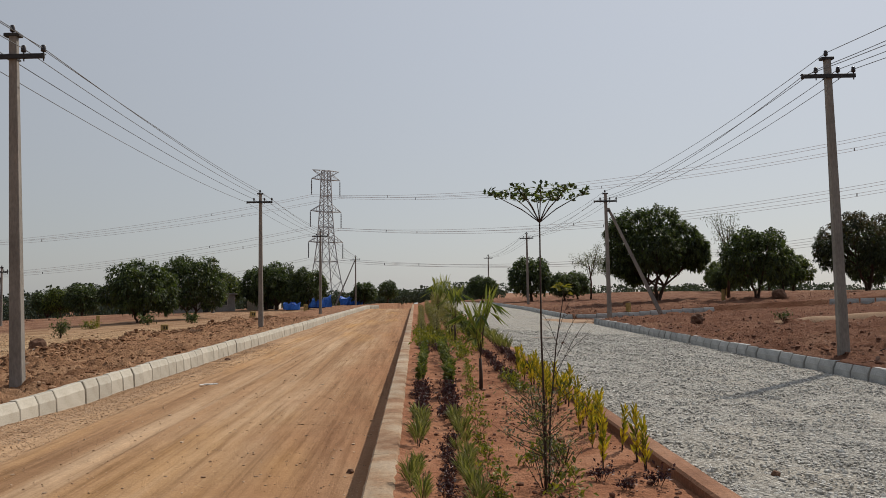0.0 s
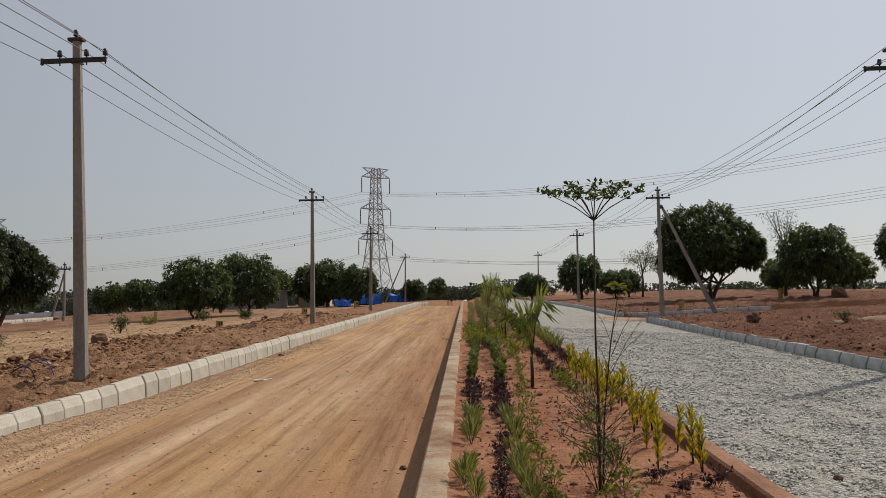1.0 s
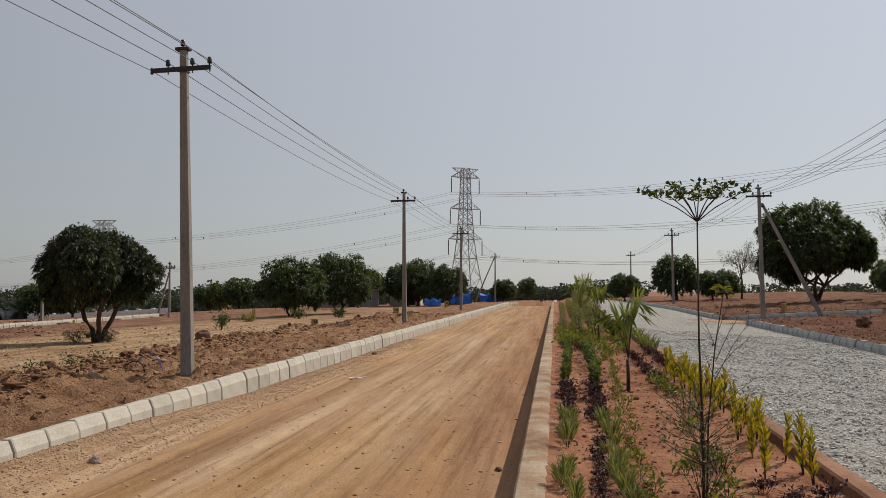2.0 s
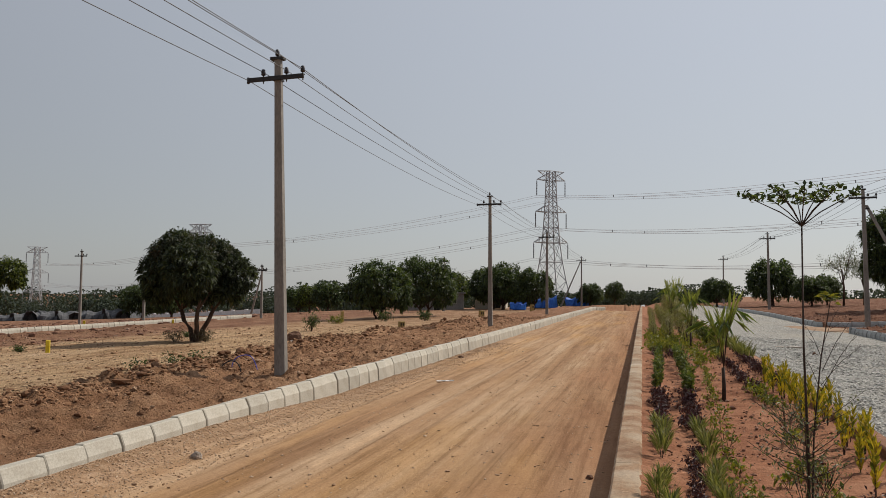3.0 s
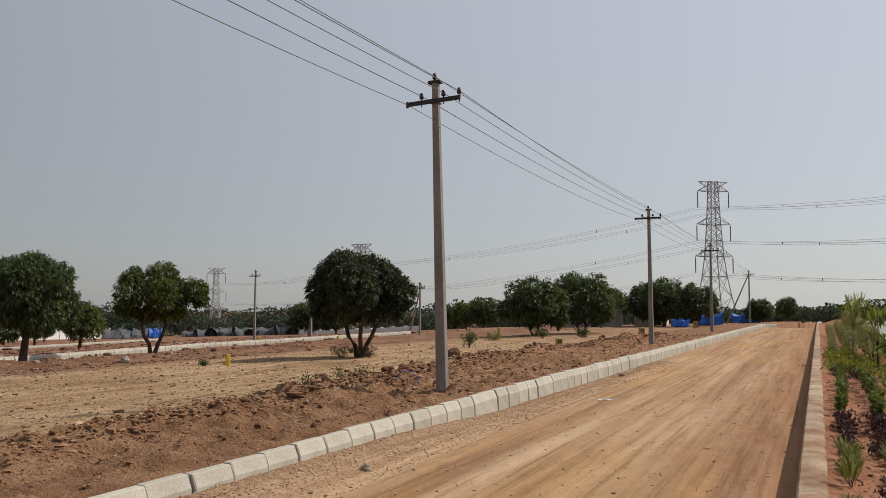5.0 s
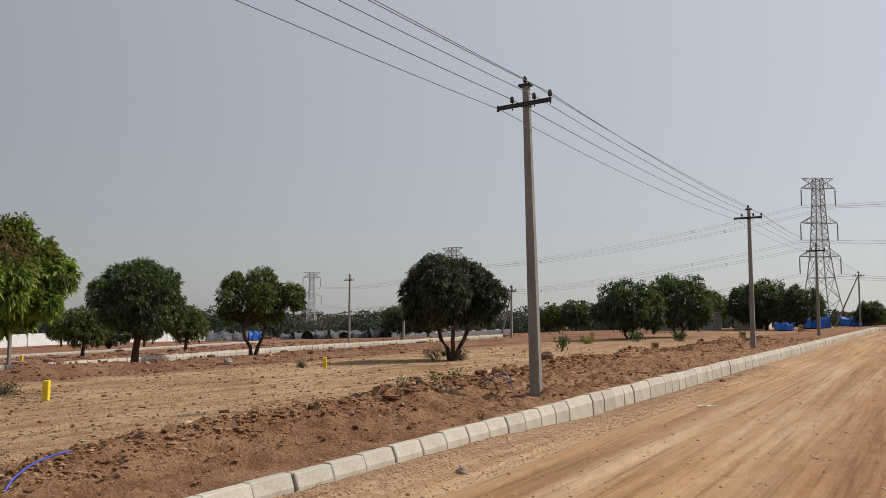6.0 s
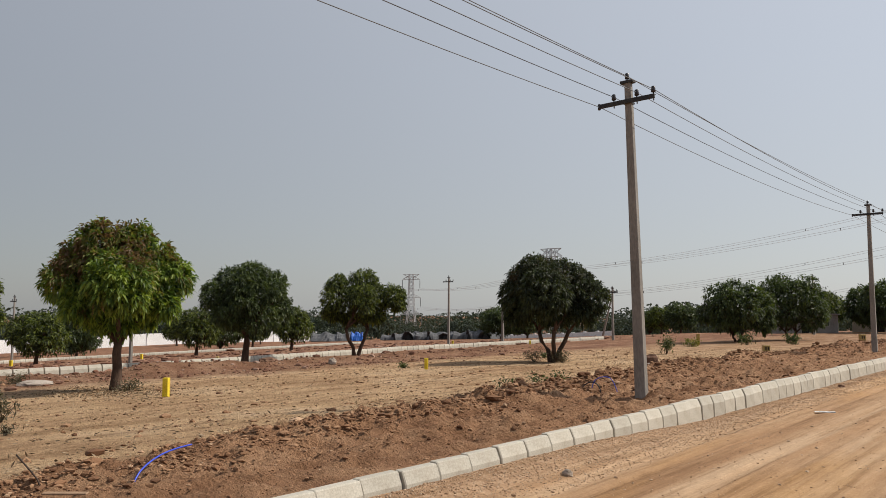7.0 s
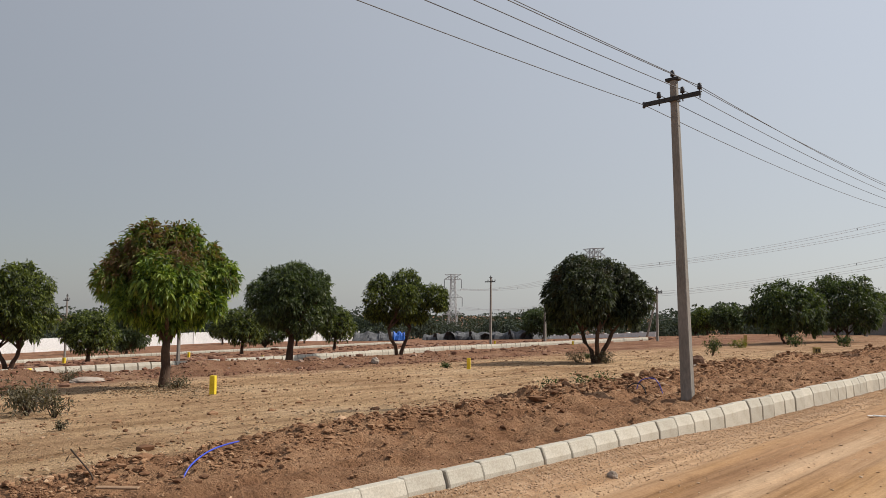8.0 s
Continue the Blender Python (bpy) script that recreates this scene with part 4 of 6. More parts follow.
mango_tree("mango_tree", on_land(18.0, 58.5), 7.3, 7.6, 23, MANGO, "very broad dark mango tree on the red field", 0.30, 420, 42, 0.16, 6, low=-0.6, stems=3,
           lobes=[(-1.6, 0, 4.6, 2.2), (-2.6, 0, 2.9, 1.3), (0.3, 0, 5.2, 1.9), (2.0, 0, 4.2, 1.6), (3.0, 0.2, 3.2, 1.1), (-0.5, 1.6, 3.6, 1.6), (-0.4, -1.6, 3.8, 1.8), (-2.4, 0.4, 5.2, 1.1), (1.2, 1.2, 2.8, 1.1), (-1.4, 0.6, 2.0, 0.9), (3.2, 0, 4.1, 0.8)])
mango_tree("mango_tree", on_land(22.6, 51.6), 4.9, 4.9, 26, MANGO, "open dark mango tree beside a brown rock", 0.27, 200, 30, 0.26, 4, low=-0.55, stems=2)
mango_tree("mango_tree", on_land(36.9, 63.2), 6.6, 8.4, 29, MANGO_DARK, "broad mango tree with spreading limbs on the red field", 0.29, 330, 36, 0.3, 6, low=-0.5, stems=2)

# trees further off share three builds
BUILDS = [mango_tree("mango_tree", on_land(-16.4, 94.0), 6.0, 5.6, 41, MANGO, "dark mango tree beyond the dug verge", 0.36, 170, 30, 0.1, 4),
          mango_tree("mango_tree", on_land(12.2, 83.0), 4.9, 4.9, 44, MANGO, "dark mango tree behind a utility pole", 0.34, 170, 28, 0.18, 4, low=-0.6),
          mango_tree("mango_tree", on_land(-67.1, 56.2), 5.0, 4.5, 47, MANGO_MID, "far mango tree in the lower fields", 0.32, 150, 26, 0.3, 4, low=-0.45)]
HEIGHTS = [6.0, 4.9, 5.0]
far_trees = [(-73.5, 48.7, 5.3, 2), (-120, 54, 6.6, 2), (-118, 57, 6.2, 1), (-150, 66, 6.0, 2), (-134.3, 85, 5.4, 2), (-113, 88, 4.0, 2), (-151, 108, 4.6, 1),
             (-60.8, 133, 5.2, 0), (-46, 111, 4.8, 1), (-52, 118, 4.6, 2), (-12.4, 91.5, 5.1, 0), (-18.2, 97, 5.6, 1), (-6.9, 106, 3.2, 1), (-3.9, 112, 3.2, 0), (-24, 100, 5.0, 2),
             (14.4, 76, 2.9, 1), (16.5, 80, 3.0, 0), (7.9, 93, 3.3, 0), (31.2, 66, 3.3, 1), (24.6, 62, 2.5, 0), (34, 70, 3.4, 2), (42, 72, 4.2, 0), (48, 66, 5.0, 1), (30.5, 78, 3.2, 2), (35, 84, 3.6, 1), (40, 88, 4.4, 2), (27.5, 70, 2.4, 1),
             (-62, 95, 5.2, 0), (-70, 100, 4.9, 1), (-84, 118, 6.2, 0), (-90, 44, 5.6, 1), (-64, 28, 4.4, 2), (-97, 74, 5.0, 2), (-88, 62, 4.8, 0)]
for i, (x, y, h, k) in enumerate(far_trees):
    s = h / HEIGHTS[k]
    copy_thing(BUILDS[k], pose(*on_land(x, y), 0, 0, 47 * i) @ Matrix.Diagonal((s * (1.05 + 0.12 * math.sin(i * 2.3)), s * (1.05 + 0.12 * math.sin(i * 2.3)), s, 1)))


def open_tree(at, height, width, seed, leaf, label, per=24, leaf_len=0.15):
    """A thin tree with bare branches and scattered small leaves."""
    rng = np.random.default_rng(seed)
    t = thing("thin_tree", at, label, "tree", "thin trees")
    bm = bmesh.new()
    r0 = height * 0.016
    tube(bm, [(0, 0, -0.2), (0.05, 0, height * 0.3), (-0.1, 0.05, height * 0.62)], [r0 * 1.3, r0, r0 * 0.7], 7)
    part("trunk", bm, BARK, t, "", True)
    ends = []
    for k in range(9):
        a, z0 = rng.uniform(0, 6.28), height * rng.uniform(0.35, 0.62)
        e = Vector((math.cos(a) * width * rng.uniform(0.2, 0.5), math.sin(a) * width * rng.uniform(0.2, 0.5), height * rng.uniform(0.62, 1.0)))
        p0 = Vector((-0.05, 0.03, z0))
        bm = bmesh.new()
        mid = p0.lerp(e, 0.5) + Vector((0, 0, -0.1))
        tube(bm, [p0, mid, e], [r0 * 0.5, r0 * 0.3, r0 * 0.1], 5)
        ends += [e, mid.lerp(e, 0.6), mid.lerp(e, 0.8)]
        for m in range(3):
            e2 = mid.lerp(e, rng.uniform(0.1, 0.8)) + Vector(rng.normal(size=3) * width * 0.12)
            tube(bm, [mid.lerp(e, 0.1 + 0.2 * m), e2], [r0 * 0.18, r0 * 0.06], 4)
            ends.append(e2)
        part("branch", bm, BARK, t, "", True)
    c = np.array(ends)
    at2 = np.repeat(c, per, 0) + rng.normal(size=(len(c) * per, 3)) * 0.17 * width / 3
    leaf_object("leaves", at2, rng.normal(size=at2.shape), leaf_len, leaf_len * 0.4, rng, leaf, t)
    return t


open_tree(on_land(16.2, 72.5), 5.0, 3.4, 61, PALE_LEAF, "thin open-branched tree with few leaves")
open_tree(on_land(18.0, 73.5), 4.2, 2.6, 62, PALE_LEAF, "thin open-branched tree with few leaves")
open_tree(on_land(22.3, 55.6), 6.1, 2.9, 63, PALE_LEAF, "slender open tree rising behind a mango tree", 12)
open_tree(on_land(-22.5, 88.5), 4.8, 4.0, 64, HAZED_LEAF, "grey-green open tree between mango trees", 26, 0.2)

# the far woods: one belt of clumps
rng = np.random.default_rng(77)
pts, ways = [], []
for k in range(230):
    a = radians(rng.uniform(-80, 5) if k % 12 else rng.uniform(17, 23))
    d = rng.uniform(190, 420)
    x, y = math.sin(a) * d, math.cos(a) * d
    if a > radians(8) and d < 330:
        continue
    h = rng.uniform(4.5, 8.5) * (0.55 if a > radians(-8) else 1.0)
    base = land(x, y)
    for q in range(7):
        w = rng.uniform(1.6, 3.4)
        cx, cy, cz = x + rng.normal() * 3.0, y + rng.normal() * 3.0, base + h * rng.uniform(0.25, 0.78)
        n = 110
        u = unit(rng.normal(size=(n, 3)))
        pts.append(np.array([cx, cy, cz]) + u * np.array([w, w, h * 0.24]))
        ways.append(u + np.array([0, 0, -0.2]))
for k in range(300):
    a = radians(rng.uniform(-82, 4) if k % 5 else rng.uniform(11, 38))
    d = rng.uniform(520, 950)
    x, y = math.sin(a) * d, math.cos(a) * d
    h, base = rng.uniform(12, 19) * (0.5 if a > radians(-8) else 1.0), land(x, y)
    n = 150
    u = unit(rng.normal(size=(n, 3)))
    pts.append(np.array([x, y, base + h * 0.55]) + u * np.array([9, 9, h * 0.42]))
    ways.append(unit(rng.normal(size=(n, 3)) + u))
pts, ways = np.concatenate(pts), np.concatenate(ways)
far_off = np.hypot(pts[:, 0], pts[:, 1]) > 470
woods = leaf_object("far_woods", pts, ways, rng.uniform(0.6, 1.2, len(pts)) * np.where(far_off, 2.6, 0.75), rng.uniform(0.5, 0.9, len(pts)) * np.where(far_off, 2.6, 0.8), rng, HAZED_LEAF)
tagged(woods, "belt of distant trees with haze painted into grey-green leaves", "woods", "", "stuff")

# ---- white compound wall, tents, houses ----


def wall_run(name, points, height, thick, material, label, piers=0.0, fall=None):
    w = thing(name, (0, 0, 0), label, "wall", "", "structure")
    for (x0, y0), (x1, y1) in zip(points, points[1:]):
        d = Vector((x1 - x0, y1 - y0, 0))
        n = max(1, int(d.length / 6))
        side = d.normalized().cross(Vector((0, 0, 1))) * thick / 2
        for i in range(n):
            a, b = Vector((x0, y0, 0)) + d * i / n, Vector((x0, y0, 0)) + d * (i + 1) / n
            za, zb = land(a.x, a.y) - 0.3, land(b.x, b.y) - 0.3
            bm = bmesh.new()
            up = Vector((0, 0, 1))
            base = [a + side + up * za, b + side + up * zb, b - side + up * zb, a - side + up * za]
            prism(bm, base, [p + up * (height + 0.3) for p in base])
            part("wall_panel", bm, material, w)
            bm = bmesh.new()
            box(bm, (a.x - thick * 0.8, a.y - thick * 0.8, za), (a.x + thick * 0.8, a.y + thick * 0.8, za + height + 0.42), 0.02)
            part("pier", bm, material, w)
    return w


wall_run("compound_wall", [(-150, 20), (-148, 62), (-146, 92), (-143, 128)], 2.35, 0.3, WHITE_WALL, "long whitewashed compound wall across the lower fields")
wall_run("compound_wall", [(-100, 143), (-74, 125), (-56, 109)], 0.75, 0.3, WHITE_WALL, "low whitewashed wall before far trees")


def tent(at, length, width, height, material, turn, label, seed, boxy=1.35):
    """A sagging tarpaulin draped over a ridge, with crumpled faces and an opening at one end; a near-black solid paints
    the shade inside.
    """
    rng = np.random.default_rng(seed)
    t = thing("tarpaulin_tent", at, label, "tent", "tarpaulin tents", turn=turn)
    nx, ny = 13, 9
    verts = []
    for i in range(nx):
        u = i / (nx - 1)
        for j in range(ny):
            v = j / (ny - 1) * 2 - 1
            z = height * (1 - abs(v) ** boxy) * (0.88 + 0.12 * math.cos(u * 12)) + 0.1 * abs(v)
            verts.append((u * length - length / 2 + 0.1 * rng.normal(), v * width / 2 * (1 + 0.06 * rng.normal()), max(0.0, z + 0.06 * rng.normal() * (1 - abs(v)))))
    faces = [(i * ny + j, i * ny + j + 1, (i + 1) * ny + j + 1, (i + 1) * ny + j) for i in range(nx - 1) for j in range(ny - 1)]
    cover = mesh_object("cover", verts, faces, material, t)
    mod = cover.modifiers.new("thickness", "SOLIDIFY")
    mod.thickness = 0.03
    bm = bmesh.new()
    prism(bm, [(-length / 2 + 0.2, -width * 0.3, 0), (-length / 2 + 0.2, width * 0.3, 0), (-length / 2 + 0.2, 0, height * 0.8)], [(length / 2 - 0.2, -width * 0.3, 0), (length / 2 - 0.2, width * 0.3, 0), (length / 2 - 0.2, 0, height * 0.8)])
    part("inner_frame", bm, DARK_VOID, t)
    return t


tent(on_land(-13.6, 88.0), 1.7, 1.4, 0.85, BLUE_TARP, 5, "low blue tarpaulin over stacked goods", 1, 5.0)
tent(on_land(-12.1, 99.5), 3.1, 2.2, 1.6, BLUE_TARP, 8, "boxy blue tarpaulin hut under mango trees", 2, 5.0)
tent(on_land(-8.75, 108.0), 3.1, 2.0, 1.2, BLUE_TARP, 0, "low blue tarpaulin hut beside a utility pole", 3, 7.0)
tent(on_land(-116, 106), 5.6, 4.2, 1.9, DARK_TARP, 40, "grey tarpaulin shelter in the workers' camp", 4)
tent(on_land(-112.6, 109), 4.6, 4.0, 1.8, DARK_TARP, 45, "grey tarpaulin shelter in the workers' camp", 5)
tent(on_land(-106.7, 105.4), 2.2, 2.0, 1.7, BLUE_TARP, 50, "bright blue tarpaulin shelter in the workers' camp", 6, 3.0)
for k in range(9):
    tent(on_land(-108 + 3.2 * k, 117 - 0.2 * k), 4.6, 3.6, 1.15 + 0.5 * ((k * 37) % 5) / 4, DARK_TARP, 30 + 25 * (k % 3), "dark shade-net shelter in the workers' camp", 10 + k, 3.0)


def low_house(at, length, depth, height, turn, wall_mat, label, openings):
    h = thing("low_house", at, label, "house", "low houses", turn=turn)
    bm = bmesh.new()
    box(bm, (-length / 2, -depth / 2, -0.3), (length / 2, depth / 2, height))
    part("wall", bm, wall_mat, h)
    bm = bmesh.new()
    box(bm, (-length / 2 - 0.25, -depth / 2 - 0.25, height + 0.002), (length / 2 + 0.25, depth / 2 + 0.25, height + 0.16), 0.02)
    part("roof", bm, wall_mat, h)
    for x, w, z0, z1 in openings:
        bm = bmesh.new()
        box(bm, (x - w / 2 - 0.06, -depth / 2 - 0.05, z0 - 0.06), (x + w / 2 + 0.06, -depth / 2 - 0.004, z1 + 0.06))
        f = part("window", bm, PALE_WALL, h)
        # dark plate on the wall, painted as the unlit room behind
        bm = bmesh.new()
        box(bm, (x - w / 2, -depth / 2 - 0.058, z0), (x + w / 2, -depth / 2 - 0.053, z1))
        part("opening", bm, DARK_VOID, f)
    return h


low_house(on_land(-25.5, 97.0), 7.0, 4.0, 2.1, 12, HOUSE_WALL, "low grey rendered house behind mango trees", [(-2.2, 0.8, 0.9, 1.6), (0.2, 0.8, 0.0, 1.8), (2.2, 0.8, 0.9, 1.6)])
low_house(on_land(-19.5, 103.0), 4.0, 3.5, 2.4, 5, PALE_WALL, "small cream house behind mango trees", [(-0.9, 0.7, 0.9, 1.6), (0.9, 0.8, 0.0, 1.8)])

# ---- median walls ----


def low_wall(name, x0, x1, top, y0, y1, step, material, label, foot):
    """A low plastered wall cast in lengths, with rounded, chipped edges."""
    rng = np.random.default_rng(int(abs(x0) * 100) + 5)
    w = thing(name, (0, 0, 0), label, "wall", "", "structure")
    y = y0
    while y < y1:
        ln = step * rng.uniform(0.8, 1.25)
        n = max(2, int(ln / (0.22 if y < 25 else 0.8)))
        bm = bmesh.new()
        rings = []
        for i in range(n + 1):
            yy = y + ln * i / n - (0.003 if i == n else 0)
            z, f = top(yy) + far_fall(yy), foot(yy) + far_fall(yy)
            j = lambda s: float(rng.normal() * s * 0.18)
            a, b = x0 + j(0.007), x1 + j(0.009)
            rings.append([bm.verts.new(p) for p in ((a, yy, f), (a, yy, z - 0.03), (a + 0.02, yy, z - 0.006 + j(0.003)), (a + 0.1, yy, z + j(0.004)), (b - 0.1, yy, z + j(0.004)), (b - 0.025, yy, z - 0.008 + j(0.004)), (b, yy, z - 0.035), (b, yy, f))])
        for r, s in zip(rings, rings[1:]):
            for k in range(7):
                bm.faces.new((r[k], s[k], s[k + 1], r[k + 1]))
        bm.faces.new(rings[0])
        bm.faces.new(rings[-1][::-1])
        part("wall_length", bm, material, w)
        y += ln
    return w


low_wall("median_wall_left", -0.43, -0.17, lambda y: 0.2, -8, 118, 1.3, PLINTH, "low dusty plastered median wall in cast lengths", lambda y: -0.45 - 0.02 * max(y - 97, 0))
low_wall("median_wall_right", 2.26, 2.47, wall_z, -8, 118, 2.2, PLINTH_RED, "low median wall caked with red earth", lambda y: wall_z(y) - 0.5)

# ---- kerbs ----


def kerb_master(material, rise, name="kerb_stone"):
    """One precast kerb stone: chamfered face, bevelled ends; its face looks to +x, its length lies along y."""
    bm = bmesh.new()
    prof = [(0.115, -0.5), (0.085, rise - 0.135), (0.03, rise - 0.012), (0.016, rise), (-0.075, rise), (-0.085, rise - 0.01), (-0.085, -0.5)]
    h, c = 0.29, 0.012
    rings = [[bm.verts.new((x * 0.9, s, z - (0.008 if z > 0 else 0))) for x, z in prof] if abs(s) == h else [bm.verts.new((x, s, z)) for x, z in prof] for s in (-h, -h + c, h - c, h)]
    for r, s in zip(rings, rings[1:]):
        for k in range(len(prof)):
            bm.faces.new((r[k], r[(k + 1) % len(prof)], s[(k + 1) % len(prof)], s[k]))
    bm.faces.new(rings[0])
    bm.faces.new(rings[-1][::-1])
    me = bpy.data.meshes.new(name)
    bmesh.ops.recalc_face_normals(bm, faces=bm.faces)
    bm.to_mesh(me)
    bm.free()
    me.materials.append(material)
    return me


def kerb_run(name, label, mesh, places, seed):
    """Kerb stones at places (x, y, z, turn)."""
    rng = np.random.default_rng(seed)
    k = thing(name, (0, 0, 0), label, "kerb", "", "structure")
    for x, y, z, turn in places:
        ob = new("kerb_stone", mesh)
        ob.parent = k
        ob.matrix_basis = pose(x + rng.normal() * 0.008, y, z + rng.normal() * 0.007, rng.normal() * 0.5, rng.normal() * 0.8, turn + rng.normal() * 0.7)
    return k


PITCH = 0.594
stone, grey_stone = kerb_master(KERB, 0.2), kerb_master(KERB_GREY, 0.0)
kerb_run("kerb_left", "pale precast concrete kerb stones with chamfered tops", stone, [(LEFT_KERB, y97, kerb_dip(y97) - 0.015 * (y97 > 97) * (y97 - 97), 0) for i in range(-4, 165) for y97 in (5.22 + PITCH * i,)] +
         [(LEFT_KERB + 0.08 * (i + 1) ** 1.5, 103.4 + PITCH * 0.96 * i, -0.09, -6 - 6 * i) for i in range(5)], 1)
kerb_run("kerb_right", "grey precast concrete kerb stones in shade", grey_stone, [(RIGHT_KERB, 37.6 - 0.62 * i, kerb_z(37.6 - 0.62 * i), 180) for i in range(60)] + [(RIGHT_KERB + 0.15 + 0.6 * i, 37.98, kerb_z(38) + 0.02 * i, 90) for i in range(4)], 2)
kerb_run("kerb_side_road", "grey precast concrete kerb round a side road corner", grey_stone, [(RIGHT_KERB - 0.25 + 1.0 * (1 - math.cos(a)), 44.6 - 1.0 * math.sin(a), kerb_z(44), 180 + math.degrees(a)) for a in (0.25, 0.8, 1.3)] +
         [(RIGHT_KERB + 0.95 + 0.6 * i, 43.5, kerb_z(44) + 0.03 * i, 270) for i in range(12)] + [(RIGHT_KERB - 0.25, 45.1 + 0.62 * i, kerb_z(45.1 + 0.62 * i) + far_fall(45 + 0.62 * i), 180) for i in range(95)], 3)


def along(points, step):
    out = []
    for (x0, y0), (x1, y1) in zip(points, points[1:]):
        d = math.hypot(x1 - x0, y1 - y0)
        n = int(d / step)
        turn = math.degrees(math.atan2(y1 - y0, x1 - x0)) - 90
        out += [(x0 + (x1 - x0) * i / n, y0 + (y1 - y0) * i / n, turn) for i in range(n)]
    return out


kerb_run("kerb_second_road", "pale precast kerb stones along the second road", stone, [(x, y, land(x, y) + 0.12, t) for x, y, t in along([(-36.6, 2), (-35.0, 12), (-34.9, 19), (-36.0, 26.5), (-38.6, 42), (-38.6, 58), (-38.4, 73)], 0.594)], 4)
kerb_run("kerb_third_road", "pale precast kerb stones along a far road", stone, [(x, y, land(x, y) + 0.12, t) for x, y, t in along([(-84, 18), (-88, 40), (-86, 60), (-84, 84)], 0.594)], 5)

kerb_run("kerb_field_road", "grey precast kerb stones across the red field", grey_stone, [(x, y, land(x, y) + 0.24, t) for x, y, t in along([(16.6, 41.2), (19.0, 39.3), (22.2, 36.8), (29, 32)], 0.6)], 6)
streak = grid_object("sand_streak", steps((12.6, 21.0, 0.2)), steps((26.6, 29.8, 0.12)), lambda x, y: land(x, y) + 0.14 - 0.8 * ((y - 28.9 + 0.28 * (x - 13) * 0.6) / 1.0) ** 2 - 0.012 * (x - 16.8) ** 2 + 0.05 * n3(x, y, 1.1, 3), SAND)
tagged(streak, "pale sandy streak across the red field", "sand", "", "structure")

# ---- plot markers ----


def plot_marker(at, h, w, paint, label, bars=True):
    m = thing("plot_marker", at, label, "marker post", "plot markers", turn=35)
    bm = bmesh.new()
    box(bm, (-w / 2, -w / 2, -0.15), (w / 2, w / 2, h), 0.012)
    part("post", bm, paint, m)
    if bars:
        for k in (-0.22, 0.2):
            bm = bmesh.new()
            box(bm, (k * w - 0.1 * w, -w / 2 - 0.004, h * 0.58), (k * w + 0.1 * w, -w / 2 - 0.001, h * 0.85))
            part("number_bar", bm, BLACK, m, "black painted bar")
    return m


for x, y, h, w, paint in ((-17.8, 10.7, 0.44, 0.14, YELLOW), (-18.95, 21.9, 0.43, 0.13, YELLOW), (-29.6, 10.75, 0.42, 0.14, YELLOW), (-39.8, 49.8, 0.5, 0.16, YELLOW), (-33.3, 51.1, 0.42, 0.15, YELLOW), (-72, 29.5, 0.5, 0.22, YELLOW),
                          (-66, 38.1, 0.5, 0.2, YELLOW), (-36.9, 25.6, 0.35, 0.16, OCHRE), (-20.5, 51.9, 0.75, 0.2, OCHRE), (-11.0, 35.15, 0.46, 0.26, OCHRE), (-10.6, 52.0, 0.6, 0.3, OCHRE), (-10.2, 74, 0.7, 0.3, OCHRE), (-9.6, 18.4, 0.22, 0.3, OCHRE)):
    plot_marker(on_land(x, y, 0.02), h, w, paint, "short yellow-painted plot marker post in bare earth" if paint == YELLOW else "faded ochre plot marker in dug earth", paint == OCHRE and w > 0.24)
for x, y, h, w, paint in ((11.9, 43.9, 0.42, 0.22, OCHRE), (20.9, 53.0, 0.6, 0.2, OCHRE), (23.6, 59, 0.55, 0.2, OCHRE), (24.9, 42.8, 0.5, 0.24, TERRACOTTA)):
    plot_marker(on_land(x, y, 0.04), h, w, paint, "faded plot marker post on the red field", False)

# ---- blue pipes, rocks, litter ----


def pipe(points, radius, material, label, name="plastic_pipe", category="pipe"):
    cu = bpy.data.curves.new(name, "CURVE")
    cu.dimensions, cu.bevel_depth, cu.bevel_resolution, cu.use_fill_caps = "3D", radius, 3, True
    sp = cu.splines.new("NURBS")
    sp.points.add(len(points) - 1)
    for q, p in zip(sp.points, points):
        q.co = (*p, 1)
    sp.use_endpoint_u, sp.order_u = True, 3
    cu.materials.append(material)
    return tagged(new(name, cu), label, category)


pipe([(-7.38, 3.86, 0.0), (-7.4, 3.93, 0.19), (-7.55, 4.15, 0.29), (-7.8, 4.56, 0.345), (-8.0, 4.95, 0.325)], 0.009, BLUE_PIPE, "bent blue plastic pipe sticking out of dug earth")
pipe([(-8.5, 15.0, 0.05), (-8.5, 15.0, 0.33), (-8.3, 15.1, 0.46), (-8.05, 15.15, 0.42), (-7.95, 15.15, 0.05)], 0.009, BLUE_PIPE, "looped blue plastic pipe beside a utility pole")
pipe([(-8.75, 14.9, 0.05), (-8.7, 14.95, 0.25), (-8.45, 15.0, 0.36), (-8.3, 15.05, 0.2), (-8.3, 15.05, 0.03)], 0.012, IRON, "looped black cable beside a utility pole", "cable", "cable")
pipe([(10.5, 17.6, 0.35), (10.65, 17.3, 0.5), (10.8, 16.9, 0.42), (10.9, 16.6, 0.3)], 0.012, IRON, "bent black cable in red earth", "cable", "cable")
pipe([(-7.98, 3.34, 0.0), (-8.0, 3.33, 0.16), (-8.1, 3.28, 0.27), (-8.25, 3.2, 0.42)], 0.008, TWIG, "dry bare stick standing in the soil", "dry_stick", "stick")


